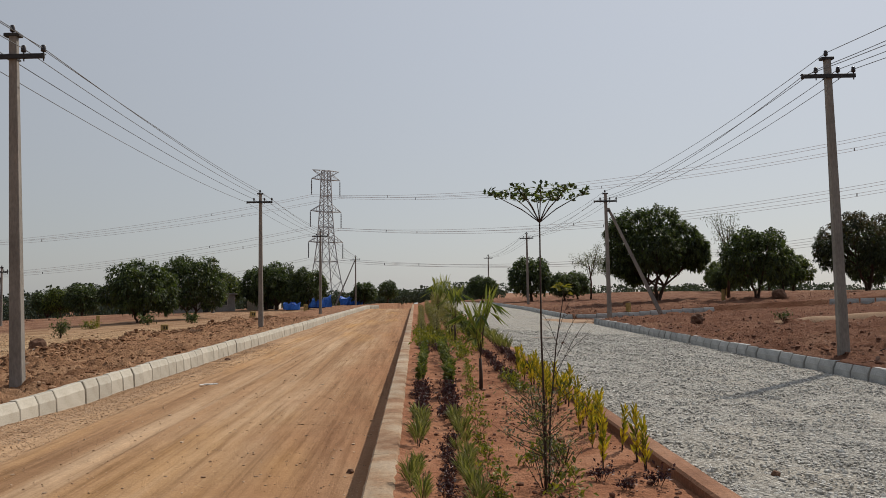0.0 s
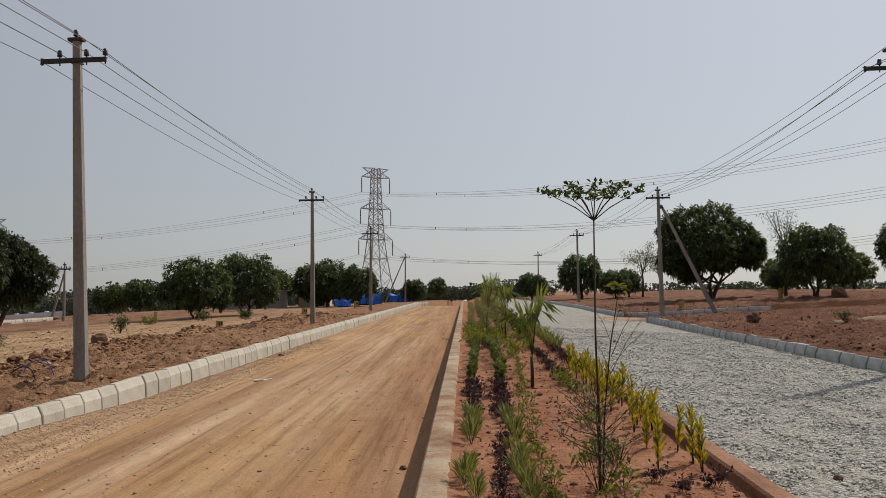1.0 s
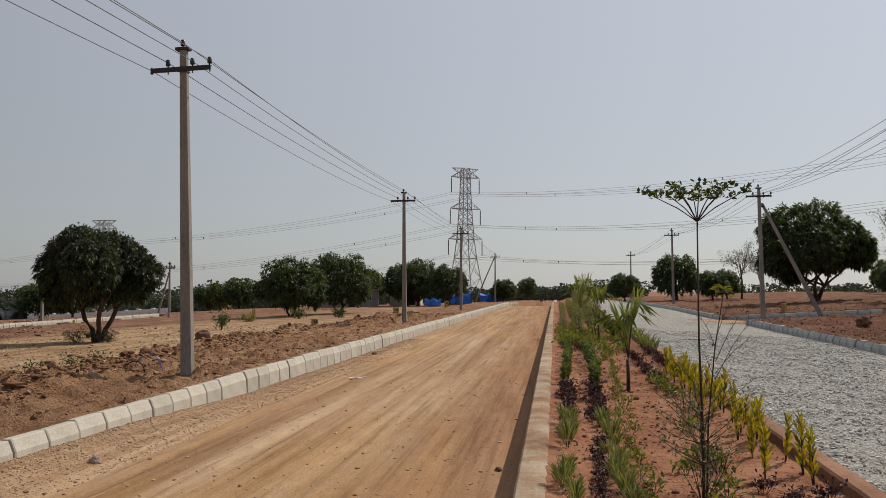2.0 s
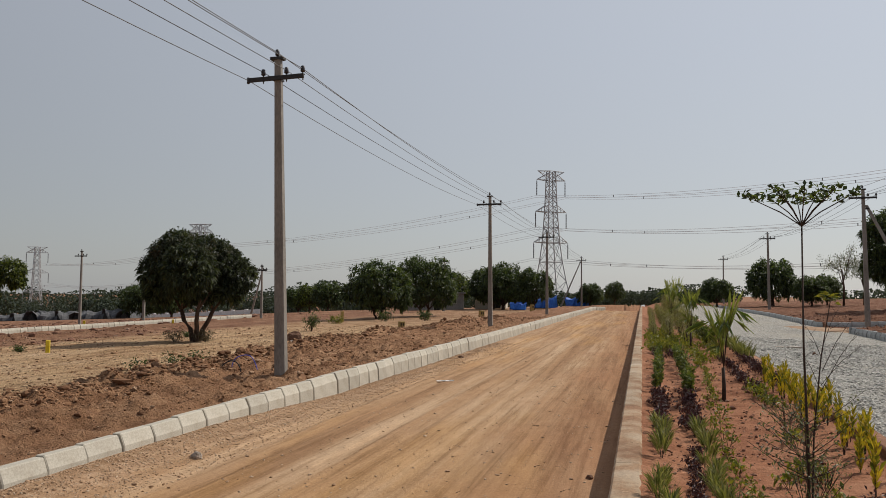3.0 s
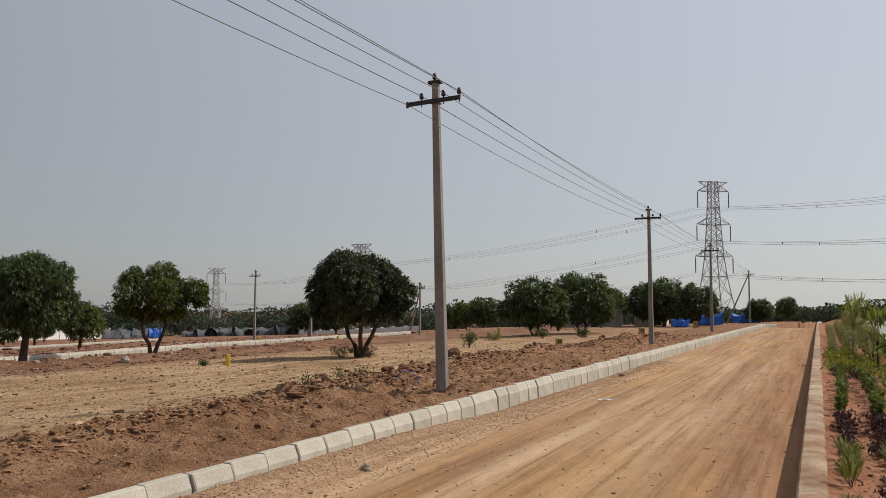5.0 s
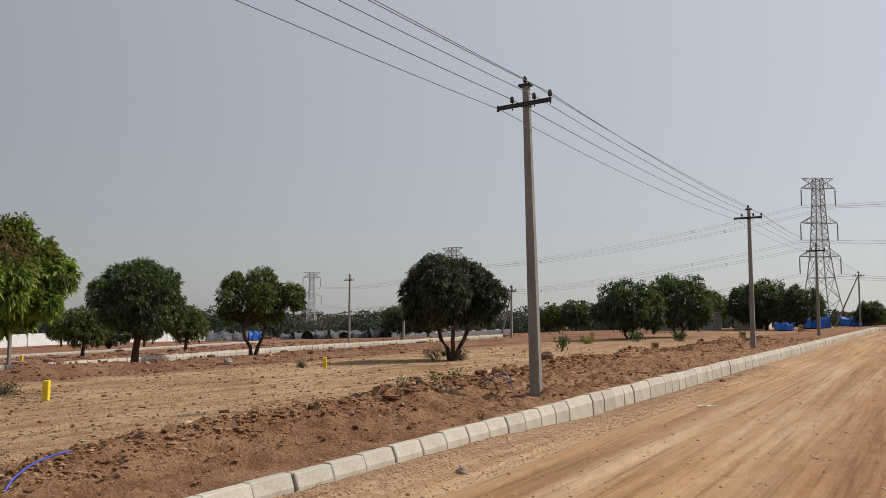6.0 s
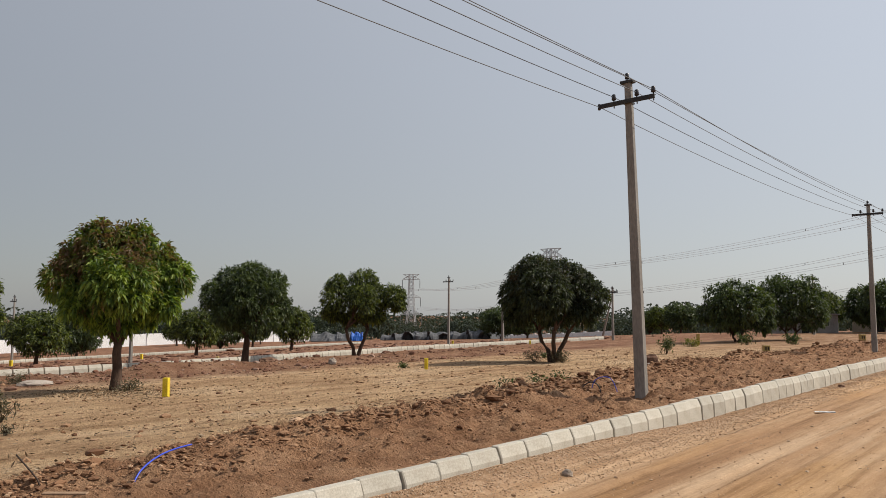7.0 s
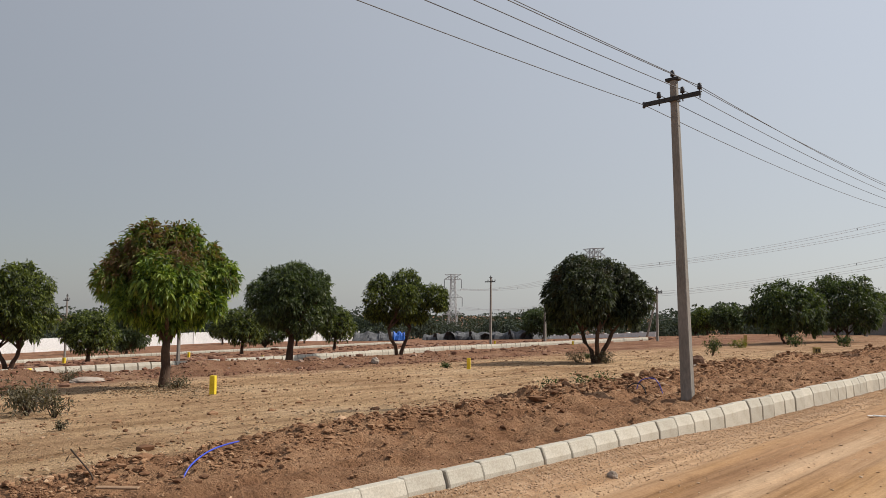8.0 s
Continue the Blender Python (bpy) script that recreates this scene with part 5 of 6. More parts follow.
def rock(at, size, material, seed, label):
    rng = np.random.default_rng(seed)
    bm = bmesh.new()
    bmesh.ops.create_icosphere(bm, subdivisions=3, radius=1.0)
    for v in bm.verts:
        n = noise.noise(v.co * 1.3 + Vector((seed, 0, 0))) * 0.35 + noise.noise(v.co * 3.1 + Vector((0, seed, 0))) * 0.14
        v.co = v.co * (1 + n)
        v.co = Vector((v.co.x * size[0], v.co.y * size[1], v.co.z * size[2] + size[2] * 0.45))
    ob = part("rock", bm, material, None, "")
    ob.matrix_basis = pose(*at, 0, 0, 50 * seed)
    return tagged(ob, label, "rock", "loose rocks")


BROWN_ROCK = surface("brown_rock", [(0.3, (0.11, 0.055, 0.035)), (0.7, (0.23, 0.13, 0.083))], 4.0, 0.95, 20.0, 0.7, 0.03)
PALE_ROCK = surface("pale_rock", [(0.3, (0.30, 0.24, 0.19)), (0.7, (0.46, 0.39, 0.33))], 4.0, 0.95, 20.0, 0.6, 0.02)
rock(on_land(11.2, 31.1, 0.02), (0.25, 0.22, 0.23), BROWN_ROCK, 1, "dark brown boulder on the red field")
rock(on_land(22.9, 49.0, 0.03), (0.48, 0.4, 0.42), BROWN_ROCK, 2, "dark brown boulder beside a mango tree")
rock((3.14, 6.9, gravel_z(3.14, 6.9)), (0.042, 0.036, 0.036), BROWN_ROCK, 3, "brown lump lying on crushed stone")
rock((-5.2, 8.3, road_z(-5.2, 8.3)), (0.06, 0.05, 0.055), PALE_ROCK, 4, "pale stone at the foot of the kerb")
rock((-0.72, 8.75, road_z(-0.72, 8.75)), (0.035, 0.04, 0.03), BROWN_ROCK, 5, "brown lump on the earth road")
rock(on_land(-30.3, 23.8, 0.1), (0.5, 0.42, 0.17), BROWN_ROCK, 6, "heap of dug earth at a trench")
rock(on_land(-27.2, 25.0, 0.05), (0.2, 0.18, 0.16), PALE_ROCK, 7, "pale boulder at a trench")
rock(on_land(-26.0, 11.2, 0.05), (0.55, 0.4, 0.1), PALE_ROCK, 8, "flat pale slab on red earth")
rock((-5.5, 23.5, road_z(-5.5, 23.5)), (0.11, 0.09, 0.05), BROWN_ROCK, 9, "brown lump at the foot of the kerb")
rock(on_land(-11.4, 24.4, 0.1), (0.13, 0.3, 0.3), BROWN_ROCK, 10, "upturned clod standing in dug earth")
rock(on_land(-10.9, 23.6, 0.1), (0.5, 0.2, 0.1), PALE_ROCK, 11, "flat slab of dug earth")
rock((4.2, 22.5, gravel_z(4.2, 22.5)), (0.06, 0.05, 0.05), BROWN_ROCK, 12, "dark lump lying on crushed stone")
bm = bmesh.new()
for k in range(4):
    box(bm, (-0.2 + 0.1 * k, -0.05 + 0.03 * (k % 2), 0.0), (-0.11 + 0.1 * k, 0.06 + 0.02 * (k % 3), 0.012 + 0.006 * (k % 2)))
bag = part("plastic_scrap", bm, LITTER)
bag.matrix_basis = pose(-4.45, 17.3, road_z(-4.45, 17.3) + 0.002, 0, 0, 25)
tagged(bag, "crumpled white plastic scrap on the earth road", "litter")
bm = bmesh.new()
box(bm, (-0.42, -0.06, 0), (0.42, 0.06, 0.03), 0.008)
lath = part("plank", bm, PALE_ROCK)
lath.matrix_basis = pose(3.95, 24.6, gravel_z(3.95, 24.6) + 0.01, 0, 0, 8)
tagged(lath, "short pale plank lying on crushed stone", "plank")
bm = bmesh.new()
box(bm, (-0.2, -0.035, 0), (0.2, 0.035, 0.02), 0.006)
lath = part("plank", bm, SAND)
lath.matrix_basis = pose(-7.45, 3.3, land(-7.45, 3.3) + 0.09, 0, 0, 40)
tagged(lath, "short pale plank half buried in dug earth", "plank")

# ---- loose clods, chips, pebbles, dry leaves ----
rng = np.random.default_rng(5)
n = 30000
y = 2.6 + 50 * rng.uniform(0, 1, n) ** 1.5
mid = np.interp(y, RIDGE_Y, RIDGE_X)
x = np.where(rng.uniform(size=n) < 0.42, mid + rng.normal(size=n) * 0.55, mid - 0.6 + rng.uniform(0, 1, n) * (-5.6 - mid))
x = np.minimum(x, -6.15)
size = np.clip(rng.lognormal(-4.15, 0.65, n), 0.008, 0.1) * np.where(np.abs(x - mid) < 0.7, 1.1, 0.75) * np.clip(0.5 + (y - 5) / 14, 0.5, 1.2)
lumps("earth_clods", [(a, b, ground_z(a, b)) for a, b in zip(x, y)], size, rng, CLOD, 0.6, "brown clods and slabs of dug earth along the verge", "clods")
n = 5500
y = 3.0 + 40 * rng.uniform(0, 1, n) ** 1.5
x = np.interp(y, RIDGE_Y, RIDGE_X) + rng.normal(size=n) * 0.38
size = np.clip(rng.lognormal(-3.55, 0.6, n), 0.012, 0.17) * np.clip(0.55 + (y - 4) / 20, 0.55, 1.15)
lumps("earth_slabs", [(a, b, ground_z(a, b)) for a, b in zip(x, y)], size, rng, CLOD, 0.42, "broken slabs of dried earth along the dug edge", "clods", 0.15)
n = 14000
y = 10 + 45 * rng.uniform(0, 1, n) ** 1.4
x = 9.0 + 22 * rng.uniform(0, 1, n) ** 1.5
size = np.clip(rng.lognormal(-4.0, 0.55, n), 0.012, 0.075)
lumps("red_earth_clods", [(a, b, ground_z(a, b)) for a, b in zip(x, y)], size, rng, CLOD_RED, 0.85, "red-brown clods of dug earth on the field", "clods")
n = 2600
x, y = rng.uniform(-33.5, -25, n), rng.uniform(4, 40, n)
lumps("trench_clods", [(a, b, ground_z(a, b)) for a, b in zip(x, y)], np.clip(rng.lognormal(-3.2, 0.6, n), 0.02, 0.22), rng, CLOD_RED, 0.6, "red clods thrown up beside a trench", "clods")
n = 1500
x, y = -38 - 60 * rng.uniform(0, 1, n) ** 1.3, rng.uniform(8, 85, n)
lumps("far_earth_heaps", [(a, b, ground_z(a, b)) for a, b in zip(x, y)], np.clip(rng.lognormal(-1.9, 0.55, n), 0.06, 0.5), rng, CLOD_RED, 0.45, "brown clods and low heaps over the far plots", "clods")
n = 40000
x, y = 2.5 + 6.15 * rng.uniform(0, 1, n), 5.2 + 24 * rng.uniform(0, 1, n) ** 1.9
size = np.clip(rng.lognormal(-4.35, 0.34, n), 0.007, 0.032) * (1 + 0.02 * (y - 6))
lumps("stone_chips", [(a, b, gravel_z(a, b)) for a, b in zip(x, y)], size, rng, CHIP, 0.7, "loose grey crushed stone", "gravel", 0.12)
n = 22000
x, y = -5.86 + 0.95 * rng.uniform(0, 1, n) ** 1.5, 3.2 + 28 * rng.uniform(0, 1, n) ** 1.6
lumps("kerb_pebbles", [(a, b, road_z(a, b)) for a, b in zip(x, y)], np.clip(rng.lognormal(-5.0, 0.42, n), 0.004, 0.028), rng, PEBBLE, 0.7, "brown pebbles banked against the kerb", "pebbles", 0.2)
n = 2600
x, y = rng.uniform(-5.0, -0.55, n), 4 + 30 * rng.uniform(0, 1, n) ** 1.6
lumps("road_pebbles", [(a, b, road_z(a, b)) for a, b in zip(x, y)], np.clip(rng.lognormal(-4.75, 0.5, n), 0.004, 0.03), rng, PEBBLE, 0.6, "small stones scattered over the earth road", "pebbles", 0.25)
n = 2600
x, y = rng.uniform(-0.1, 2.2, n), 5 + 16 * rng.uniform(0, 1, n) ** 1.4
lumps("bed_clods", [(a, b, bed_z(a, b)) for a, b in zip(x, y)], np.clip(rng.lognormal(-4.4, 0.5, n), 0.006, 0.045), rng, CLOD_RED, 0.6, "crumbs of red soil on the planting bed", "clods", 0.2)
n = 11000
y = 3 + 42 * rng.uniform(0, 1, n) ** 1.2
x = np.interp(y, RIDGE_Y, RIDGE_X) - 0.6 - 24 * rng.uniform(0, 1, n) ** 1.6
near = rng.uniform(size=n) < 0.22
x, y = np.where(near, -20.5 + rng.normal(size=n) * 1.3, x), np.where(near, 10.6 + rng.normal(size=n) * 0.8, y)
litter_at = np.array([(a, b, ground_z(a, b) + 0.015) for a, b in zip(x, y)])
dry = leaf_object("dry_leaf_litter", litter_at, np.stack([rng.normal(size=n), rng.normal(size=n), rng.uniform(-0.05, 0.25, n)], 1), rng.uniform(0.03, 0.11, n), rng.uniform(0.015, 0.045, n), rng, STRAW, None, 0.0)
tagged(dry, "dry fallen leaves and straw over the field", "leaf litter", "", "stuff")
n = 6500
y = 3 + 40 * rng.uniform(0, 1, n) ** 1.1
x = np.interp(y, RIDGE_Y, RIDGE_X) - 0.6 - 26 * rng.uniform(0, 1, n) ** 1.4
lumps("field_clods", [(a, b, ground_z(a, b)) for a, b in zip(x, y)], np.clip(rng.lognormal(-3.9, 0.6, n), 0.01, 0.12), rng, CLOD, 0.5, "small clods scattered over the field", "clods")

# ---- bushes on the field ----


def bush(at, w, h, seed, leaf, label, count=260, leaf_len=0.1, category="bush"):
    rng = np.random.default_rng(seed)
    b = thing("bush", at, label, category, "field bushes")
    bm = bmesh.new()
    ends = []
    for k in range(9):
        a, r = rng.uniform(0, 6.28), rng.uniform(0.1, 0.45) * w
        e = Vector((math.cos(a) * r, math.sin(a) * r, h * rng.uniform(0.5, 0.95)))
        tube(bm, [(0, 0, -0.05), Vector((0, 0, 0)).lerp(e, 0.5) + Vector((0, 0, 0.05)), e], [0.012, 0.008, 0.003], 4)
        ends.append(e)
    part("stem", bm, TWIG, b)
    c = np.array([tuple(e) for e in ends])
    at2 = c[rng.integers(0, len(c), count)] * rng.uniform(0.45, 1.05, (count, 1)) + rng.normal(size=(count, 3)) * w * 0.1
    at2[:, 2] = np.maximum(at2[:, 2], 0.03)
    leaf_object("leaves", at2, rng.normal(size=at2.shape) + np.array([0, 0, 0.4]), rng.uniform(0.7, 1.3, count) * leaf_len, leaf_len * 0.4, rng, leaf, b)
    return b


bush(on_land(-16.4, 37.2), 1.0, 0.95, 1, BUSH, "dark straggling bush on the field", 420, 0.13)
bush(on_land(-17.5, 52.6), 1.3, 0.75, 2, BUSH, "low green bush on the field", 420, 0.16)
bush(on_land(-14.9, 53.3), 1.3, 0.65, 3, BUSH, "low green bush on the field", 380, 0.16)
bush(on_land(-19.5, 48.4), 1.1, 0.4, 4, YELLOW_GREEN, "low yellow-green bush on the field", 300, 0.14)
bush(on_land(-20.6, 22.5), 0.5, 0.25, 5, BUSH, "small green weed on the field", 160, 0.1)
bush(on_land(-20.2, 32.0), 0.5, 0.25, 6, BUSH, "small green weed on the field", 160, 0.1)
bush((-9.15, 14.4, land(-9.15, 14.4) + 0.08), 0.85, 0.3, 7, BUSH, "clump of low green weeds in dug earth", 420, 0.08)
bush((-9.5, 13.4, land(-9.5, 13.4) + 0.1), 0.7, 0.26, 8, BUSH, "clump of low green weeds in dug earth", 300, 0.08)
bush(on_land(-16.6, 5.9), 1.1, 0.62, 9, DRY, "dry grey-brown shrub at the field's edge", 520, 0.1, "dry shrub")
bush(on_land(-15.6, 6.0), 0.7, 0.5, 10, DRY, "dry grey-brown shrub at the field's edge", 300, 0.09, "dry shrub")
bush(on_land(-17.3, 6.2), 1.0, 0.5, 11, DRY, "dry grey-brown shrub at the field's edge", 420, 0.1, "dry shrub")
bush(on_land(-13.4, 5.2), 0.35, 0.16, 12, DRY, "small tuft of dry weed on the field", 120, 0.06, "dry shrub")
bush(on_land(-20.3, 11.2), 0.9, 0.3, 13, DRY, "dry brush at the foot of a mango tree", 300, 0.09, "dry shrub")
bush(on_land(-17.4, 28.9), 1.3, 0.45, 14, DRY, "dry brush at the foot of a mango tree", 420, 0.1, "dry shrub")
bush(on_land(-18.6, 28.6), 1.0, 0.6, 15, DRY, "dry brush at the foot of a mango tree", 320, 0.1, "dry shrub")
bush(on_land(-27.0, 11.0), 0.9, 0.4, 16, DRY, "dry brush on thrown-up red earth", 260, 0.1, "dry shrub")
bush(on_land(13.4, 28.5, 0.05), 0.7, 0.3, 17, BUSH, "small green weed on the red field", 200, 0.09)

# ---- planted median ----


def stems(bm, ends, r):
    for e in ends:
        tube(bm, [(e[0] * 0.2, e[1] * 0.2, -0.03), (e[0] * 0.6, e[1] * 0.6, e[2] * 0.5), tuple(e)], [r, r * 0.8, r * 0.4], 4)


def plant_build(kind, seed):
    """One bedding plant at the origin: stems and leaves as parts. Returns the thing."""
    rng = np.random.default_rng(seed)
    spec = {"grass": ("spiky_plant", GRASSY, "tuft of long striped yellow-green leaves in red soil"), "green": ("hedge_plant", GREEN, "small upright green hedge plant in red soil"),
            "maroon": ("maroon_plant", MAROON, "low dark maroon bedding plant in red soil"), "croton": ("croton", CROTON, "yellow-leaved croton in red soil"),
            "low": ("ground_cover_plant", YELLOW_GREEN, "small yellow-green ground cover plant in red soil"), "feather": ("feathery_sapling", FEATHER, "tall feathery pale green sapling in the median"),
            "shrub": ("pale_shrub", PALE_LEAF, "open twiggy shrub with small grey-green leaves")}[kind]
    p = thing(spec[0], (0, 0, 0), spec[2], spec[0].replace("_", " "), "median plants")
    bm = bmesh.new()
    if kind == "grass":
        stems(bm, [(0.03, 0, 0.08), (-0.03, 0.02, 0.08)], 0.008)
        n = 60
        a = rng.uniform(0, 6.28, n)
        at = np.stack([np.cos(a) * 0.035, np.sin(a) * 0.035, rng.uniform(0.02, 0.14, n)], 1)
        way = np.stack([np.cos(a) * 0.55, np.sin(a) * 0.5, rng.uniform(0.7, 1.8, n)], 1)
        ln, wd, dr = rng.uniform(0.2, 0.38, n), 0.017, 0.26
    elif kind == "green":
        ends = [(rng.normal() * 0.05, rng.normal() * 0.05, rng.uniform(0.3, 0.46)) for _ in range(5)]
        stems(bm, ends, 0.006)
        n = 130
        k = rng.integers(0, 5, n)
        s = rng.uniform(0.25, 1.0, (n, 1))
        at = np.array(ends)[k] * np.concatenate([s, s, s], 1) + rng.normal(size=(n, 3)) * 0.012
        a = rng.uniform(0, 6.28, n)
        way = np.stack([np.cos(a) * 0.8, np.sin(a) * 0.8, rng.uniform(0.3, 1.1, n)], 1)
        ln, wd, dr = rng.uniform(0.07, 0.12, n), 0.035, 0.1
    elif kind == "maroon":
        ends = [(rng.normal() * 0.07, rng.normal() * 0.07, rng.uniform(0.1, 0.2)) for _ in range(6)]
        stems(bm, ends, 0.005)
        n = 110
        at = np.array(ends)[rng.integers(0, 6, n)] * rng.uniform(0.4, 1.05, (n, 1)) + rng.normal(size=(n, 3)) * 0.025
        way = rng.normal(size=(n, 3)) + np.array([0, 0, 0.5])
        ln, wd, dr = rng.uniform(0.05, 0.09, n), 0.035, 0.15
    elif kind == "croton":
        stems(bm, [(0.0, 0.01, 0.34), (0.03, -0.02, 0.26)], 0.009)
        n = 46
        a = np.arange(n) * 2.4 + rng.normal(size=n) * 0.3
        at = np.stack([rng.normal(size=n) * 0.012, rng.normal(size=n) * 0.012, np.linspace(0.06, 0.5, n)], 1)
        way = np.stack([np.cos(a) * 0.55, np.sin(a) * 0.5, rng.uniform(0.8, 1.6, n)], 1)
        ln, wd, dr = rng.uniform(0.1, 0.18, n), 0.036, 0.16
    elif kind == "low":
        ends = [(rng.normal() * 0.06, rng.normal() * 0.06, rng.uniform(0.05, 0.12)) for _ in range(4)]
        stems(bm, ends, 0.004)
        n = 55
        at = np.array(ends)[rng.integers(0, 4, n)] + rng.normal(size=(n, 3)) * np.array([0.04, 0.04, 0.02])
        at[:, 2] = np.maximum(at[:, 2], 0.015)
        way = rng.normal(size=(n, 3)) + np.array([0, 0, 0.6])
        ln, wd, dr = rng.uniform(0.05, 0.08, n), 0.03, 0.1
    elif kind == "feather":
        h = 1.0
        stems(bm, [(rng.normal() * 0.05, rng.normal() * 0.05, h), (0.1, 0.04, h * 0.8), (-0.09, 0.05, h * 0.85)], 0.011)
        n = 340
        a, z = rng.uniform(0, 6.28, n), rng.uniform(0.2, 1.0, n) ** 0.8
        r = 0.19 * rng.uniform(0.1, 1, n) * (1.15 - 0.6 * z)
        at = np.stack([np.cos(a) * r, np.sin(a) * r, z * h], 1)
        way = np.stack([np.cos(a), np.sin(a), rng.uniform(-0.1, 1.3, n)], 1)
        ln, wd, dr = rng.uniform(0.09, 0.2, n), 0.018, 0.4
    else:
        ends = []
        for _ in range(16):
            a = rng.uniform(0, 6.28)
            ends.append((math.cos(a) * rng.uniform(0.15, 0.5), math.sin(a) * rng.uniform(0.15, 0.5), rng.uniform(0.22, 0.62)))
        stems(bm, ends, 0.006)
        n = 300
        at = np.array(ends)[rng.integers(0, 16, n)] * rng.uniform(0.45, 1.08, (n, 1)) + rng.normal(size=(n, 3)) * 0.05
        way = rng.normal(size=(n, 3))
        ln, wd, dr = rng.uniform(0.03, 0.05, n), 0.02, 0.1
    part("stem", bm, TWIG, p)
    leaf_object("leaves", at, way, ln, wd, rng, spec[1], p, dr)
    return p


PLANTED = {}


def plant(kind, x, y, size=1.0):
    """Set a plant of that kind in the bed; the first few are built, the rest are copies of them."""
    bunch = PLANTED.setdefault(kind, [])
    rng = random.Random(int(x * 997 + y * 131))
    m = pose(x, y, bed_z(x, y) + 0.005, rng.uniform(-5, 5), rng.uniform(-5, 5), rng.uniform(0, 360)) @ Matrix.Diagonal((size, size, size * rng.uniform(0.88, 1.12), 1))
    if len(bunch) < 4:
        p = plant_build(kind, 100 + len(bunch) * 7 + len(kind))
        p.matrix_basis = m
        bunch.append(p)
        return p
    k = rng.randrange(4)
    src = bunch[k]
    made = new(src.name.split(".")[0])
    made.empty_display_size = 0.2
    tagged(made, src["label"], src["category"], src["group"])
    made.matrix_basis = m
    for c in src.children:
        d = c.copy()
        scene.collection.objects.link(d)
        d.parent = made
    return made


def row(points, lengths, seed):
    """Plants along a line of (x, y); lengths: (kind, from y, to y, spacing, size)."""
    rng = random.Random(seed)
    px, py = [p[0] for p in points], [p[1] for p in points]
    for kind, y0, y1, gap, size in lengths:
        y = y0
        while y < y1:
            x = float(np.interp(y, py, px)) + rng.gauss(0, 0.035)
            plant(kind, x, y, size * rng.uniform(0.8, 1.2))
            y += gap * rng.uniform(0.8, 1.25)


ROW_A = [(0.0, 5.5), (0.0, 7.3), (0.06, 9.6), (0.2, 19.4), (0.35, 50)]
ROW_B = [(0.24, 5.5), (0.3, 6.9), (0.55, 13), (0.68, 19), (0.85, 50)]
ROW_C = [(0.62, 5.5), (0.66, 7.3), (0.9, 13), (1.15, 18.8), (1.4, 50)]
row(ROW_A, [("grass", 6.1, 7.5, 0.2, 0.6), ("grass", 8.4, 9.9, 0.26, 0.72), ("maroon", 10.0, 13.6, 0.26, 0.7), ("green", 14.0, 21.5, 0.38, 0.82), ("maroon", 21.5, 24.5, 0.36, 0.9), ("low", 23, 34, 0.45, 1.8), ("feather", 29, 60, 1.3, 0.65)], 1)
row(ROW_B, [("maroon", 6.2, 9.0, 0.24, 0.5), ("maroon", 10.0, 13.8, 0.24, 0.75), ("green", 13.6, 21.5, 0.37, 0.86), ("maroon", 21.5, 25, 0.36, 0.95), ("low", 23, 36, 0.45, 1.9), ("feather", 28, 62, 1.3, 0.8)], 2)
row([(0.44, 5.8), (0.5, 8), (0.55, 10.4)], [("grass", 6.0, 8.3, 0.2, 0.58), ("grass", 8.6, 10.2, 0.28, 0.7)], 3)
row(ROW_C, [("low", 6.2, 8.4, 0.34, 0.8), ("low", 8.8, 19, 0.5, 0.75), ("low", 19, 30, 0.5, 1.4), ("feather", 26, 64, 1.5, 1.1)], 4)
row([(1.5, 9), (1.66, 12), (1.66, 16), (1.7, 24), (1.9, 50)], [("shrub", 9.0, 12.0, 0.9, 0.45), ("low", 12.5, 15.0, 0.35, 1.1), ("maroon", 13.8, 20.0, 0.3, 0.75), ("low", 20, 30, 0.55, 1.5), ("green", 24, 40, 0.6, 1.2)], 5)
row([(1.85, 10), (1.95, 12), (1.98, 16)], [("croton", 10.6, 15.5, 0.34, 0.8)], 6)
row([(2.1, 8.8), (2.14, 11), (2.17, 15), (2.2, 24), (2.4, 50)], [("croton", 9.0, 14.4, 0.34, 0.78), ("maroon", 14.5, 20, 0.34, 0.85), ("grass", 19.5, 30, 0.6, 1.2)], 7)
for x, y, s in ((1.93, 8.75, 0.95), (1.74, 7.4, 1.05), (2.1, 8.1, 1.0), (2.12, 7.6, 1.15), (2.1, 7.25, 1.0), (1.98, 8.35, 0.9), (1.82, 8.2, 0.8), (1.9, 9.2, 0.95), (2.02, 9.6, 0.9)):
    plant("croton", x, y, s * 0.8)
for x, y, s in ((1.62, 6.95, 1.1), (2.06, 6.75, 1.25), (1.75, 6.6, 0.9)):
    plant("maroon", x, y, s * 0.55)
for x, y, s in ((1.3, 8.05, 1.1), (1.42, 7.8, 1.1), (1.28, 6.75, 1.2), (1.1, 7.6, 1.0), (1.45, 9.6, 1.2), (1.2, 6.3, 1.0)):
    plant("low", x, y, s)
plant("shrub", 1.1, 6.75, 0.62)
plant("shrub", 1.4, 7.6, 0.5)

# ---- the tall sapling, its thin neighbour and the palms ----


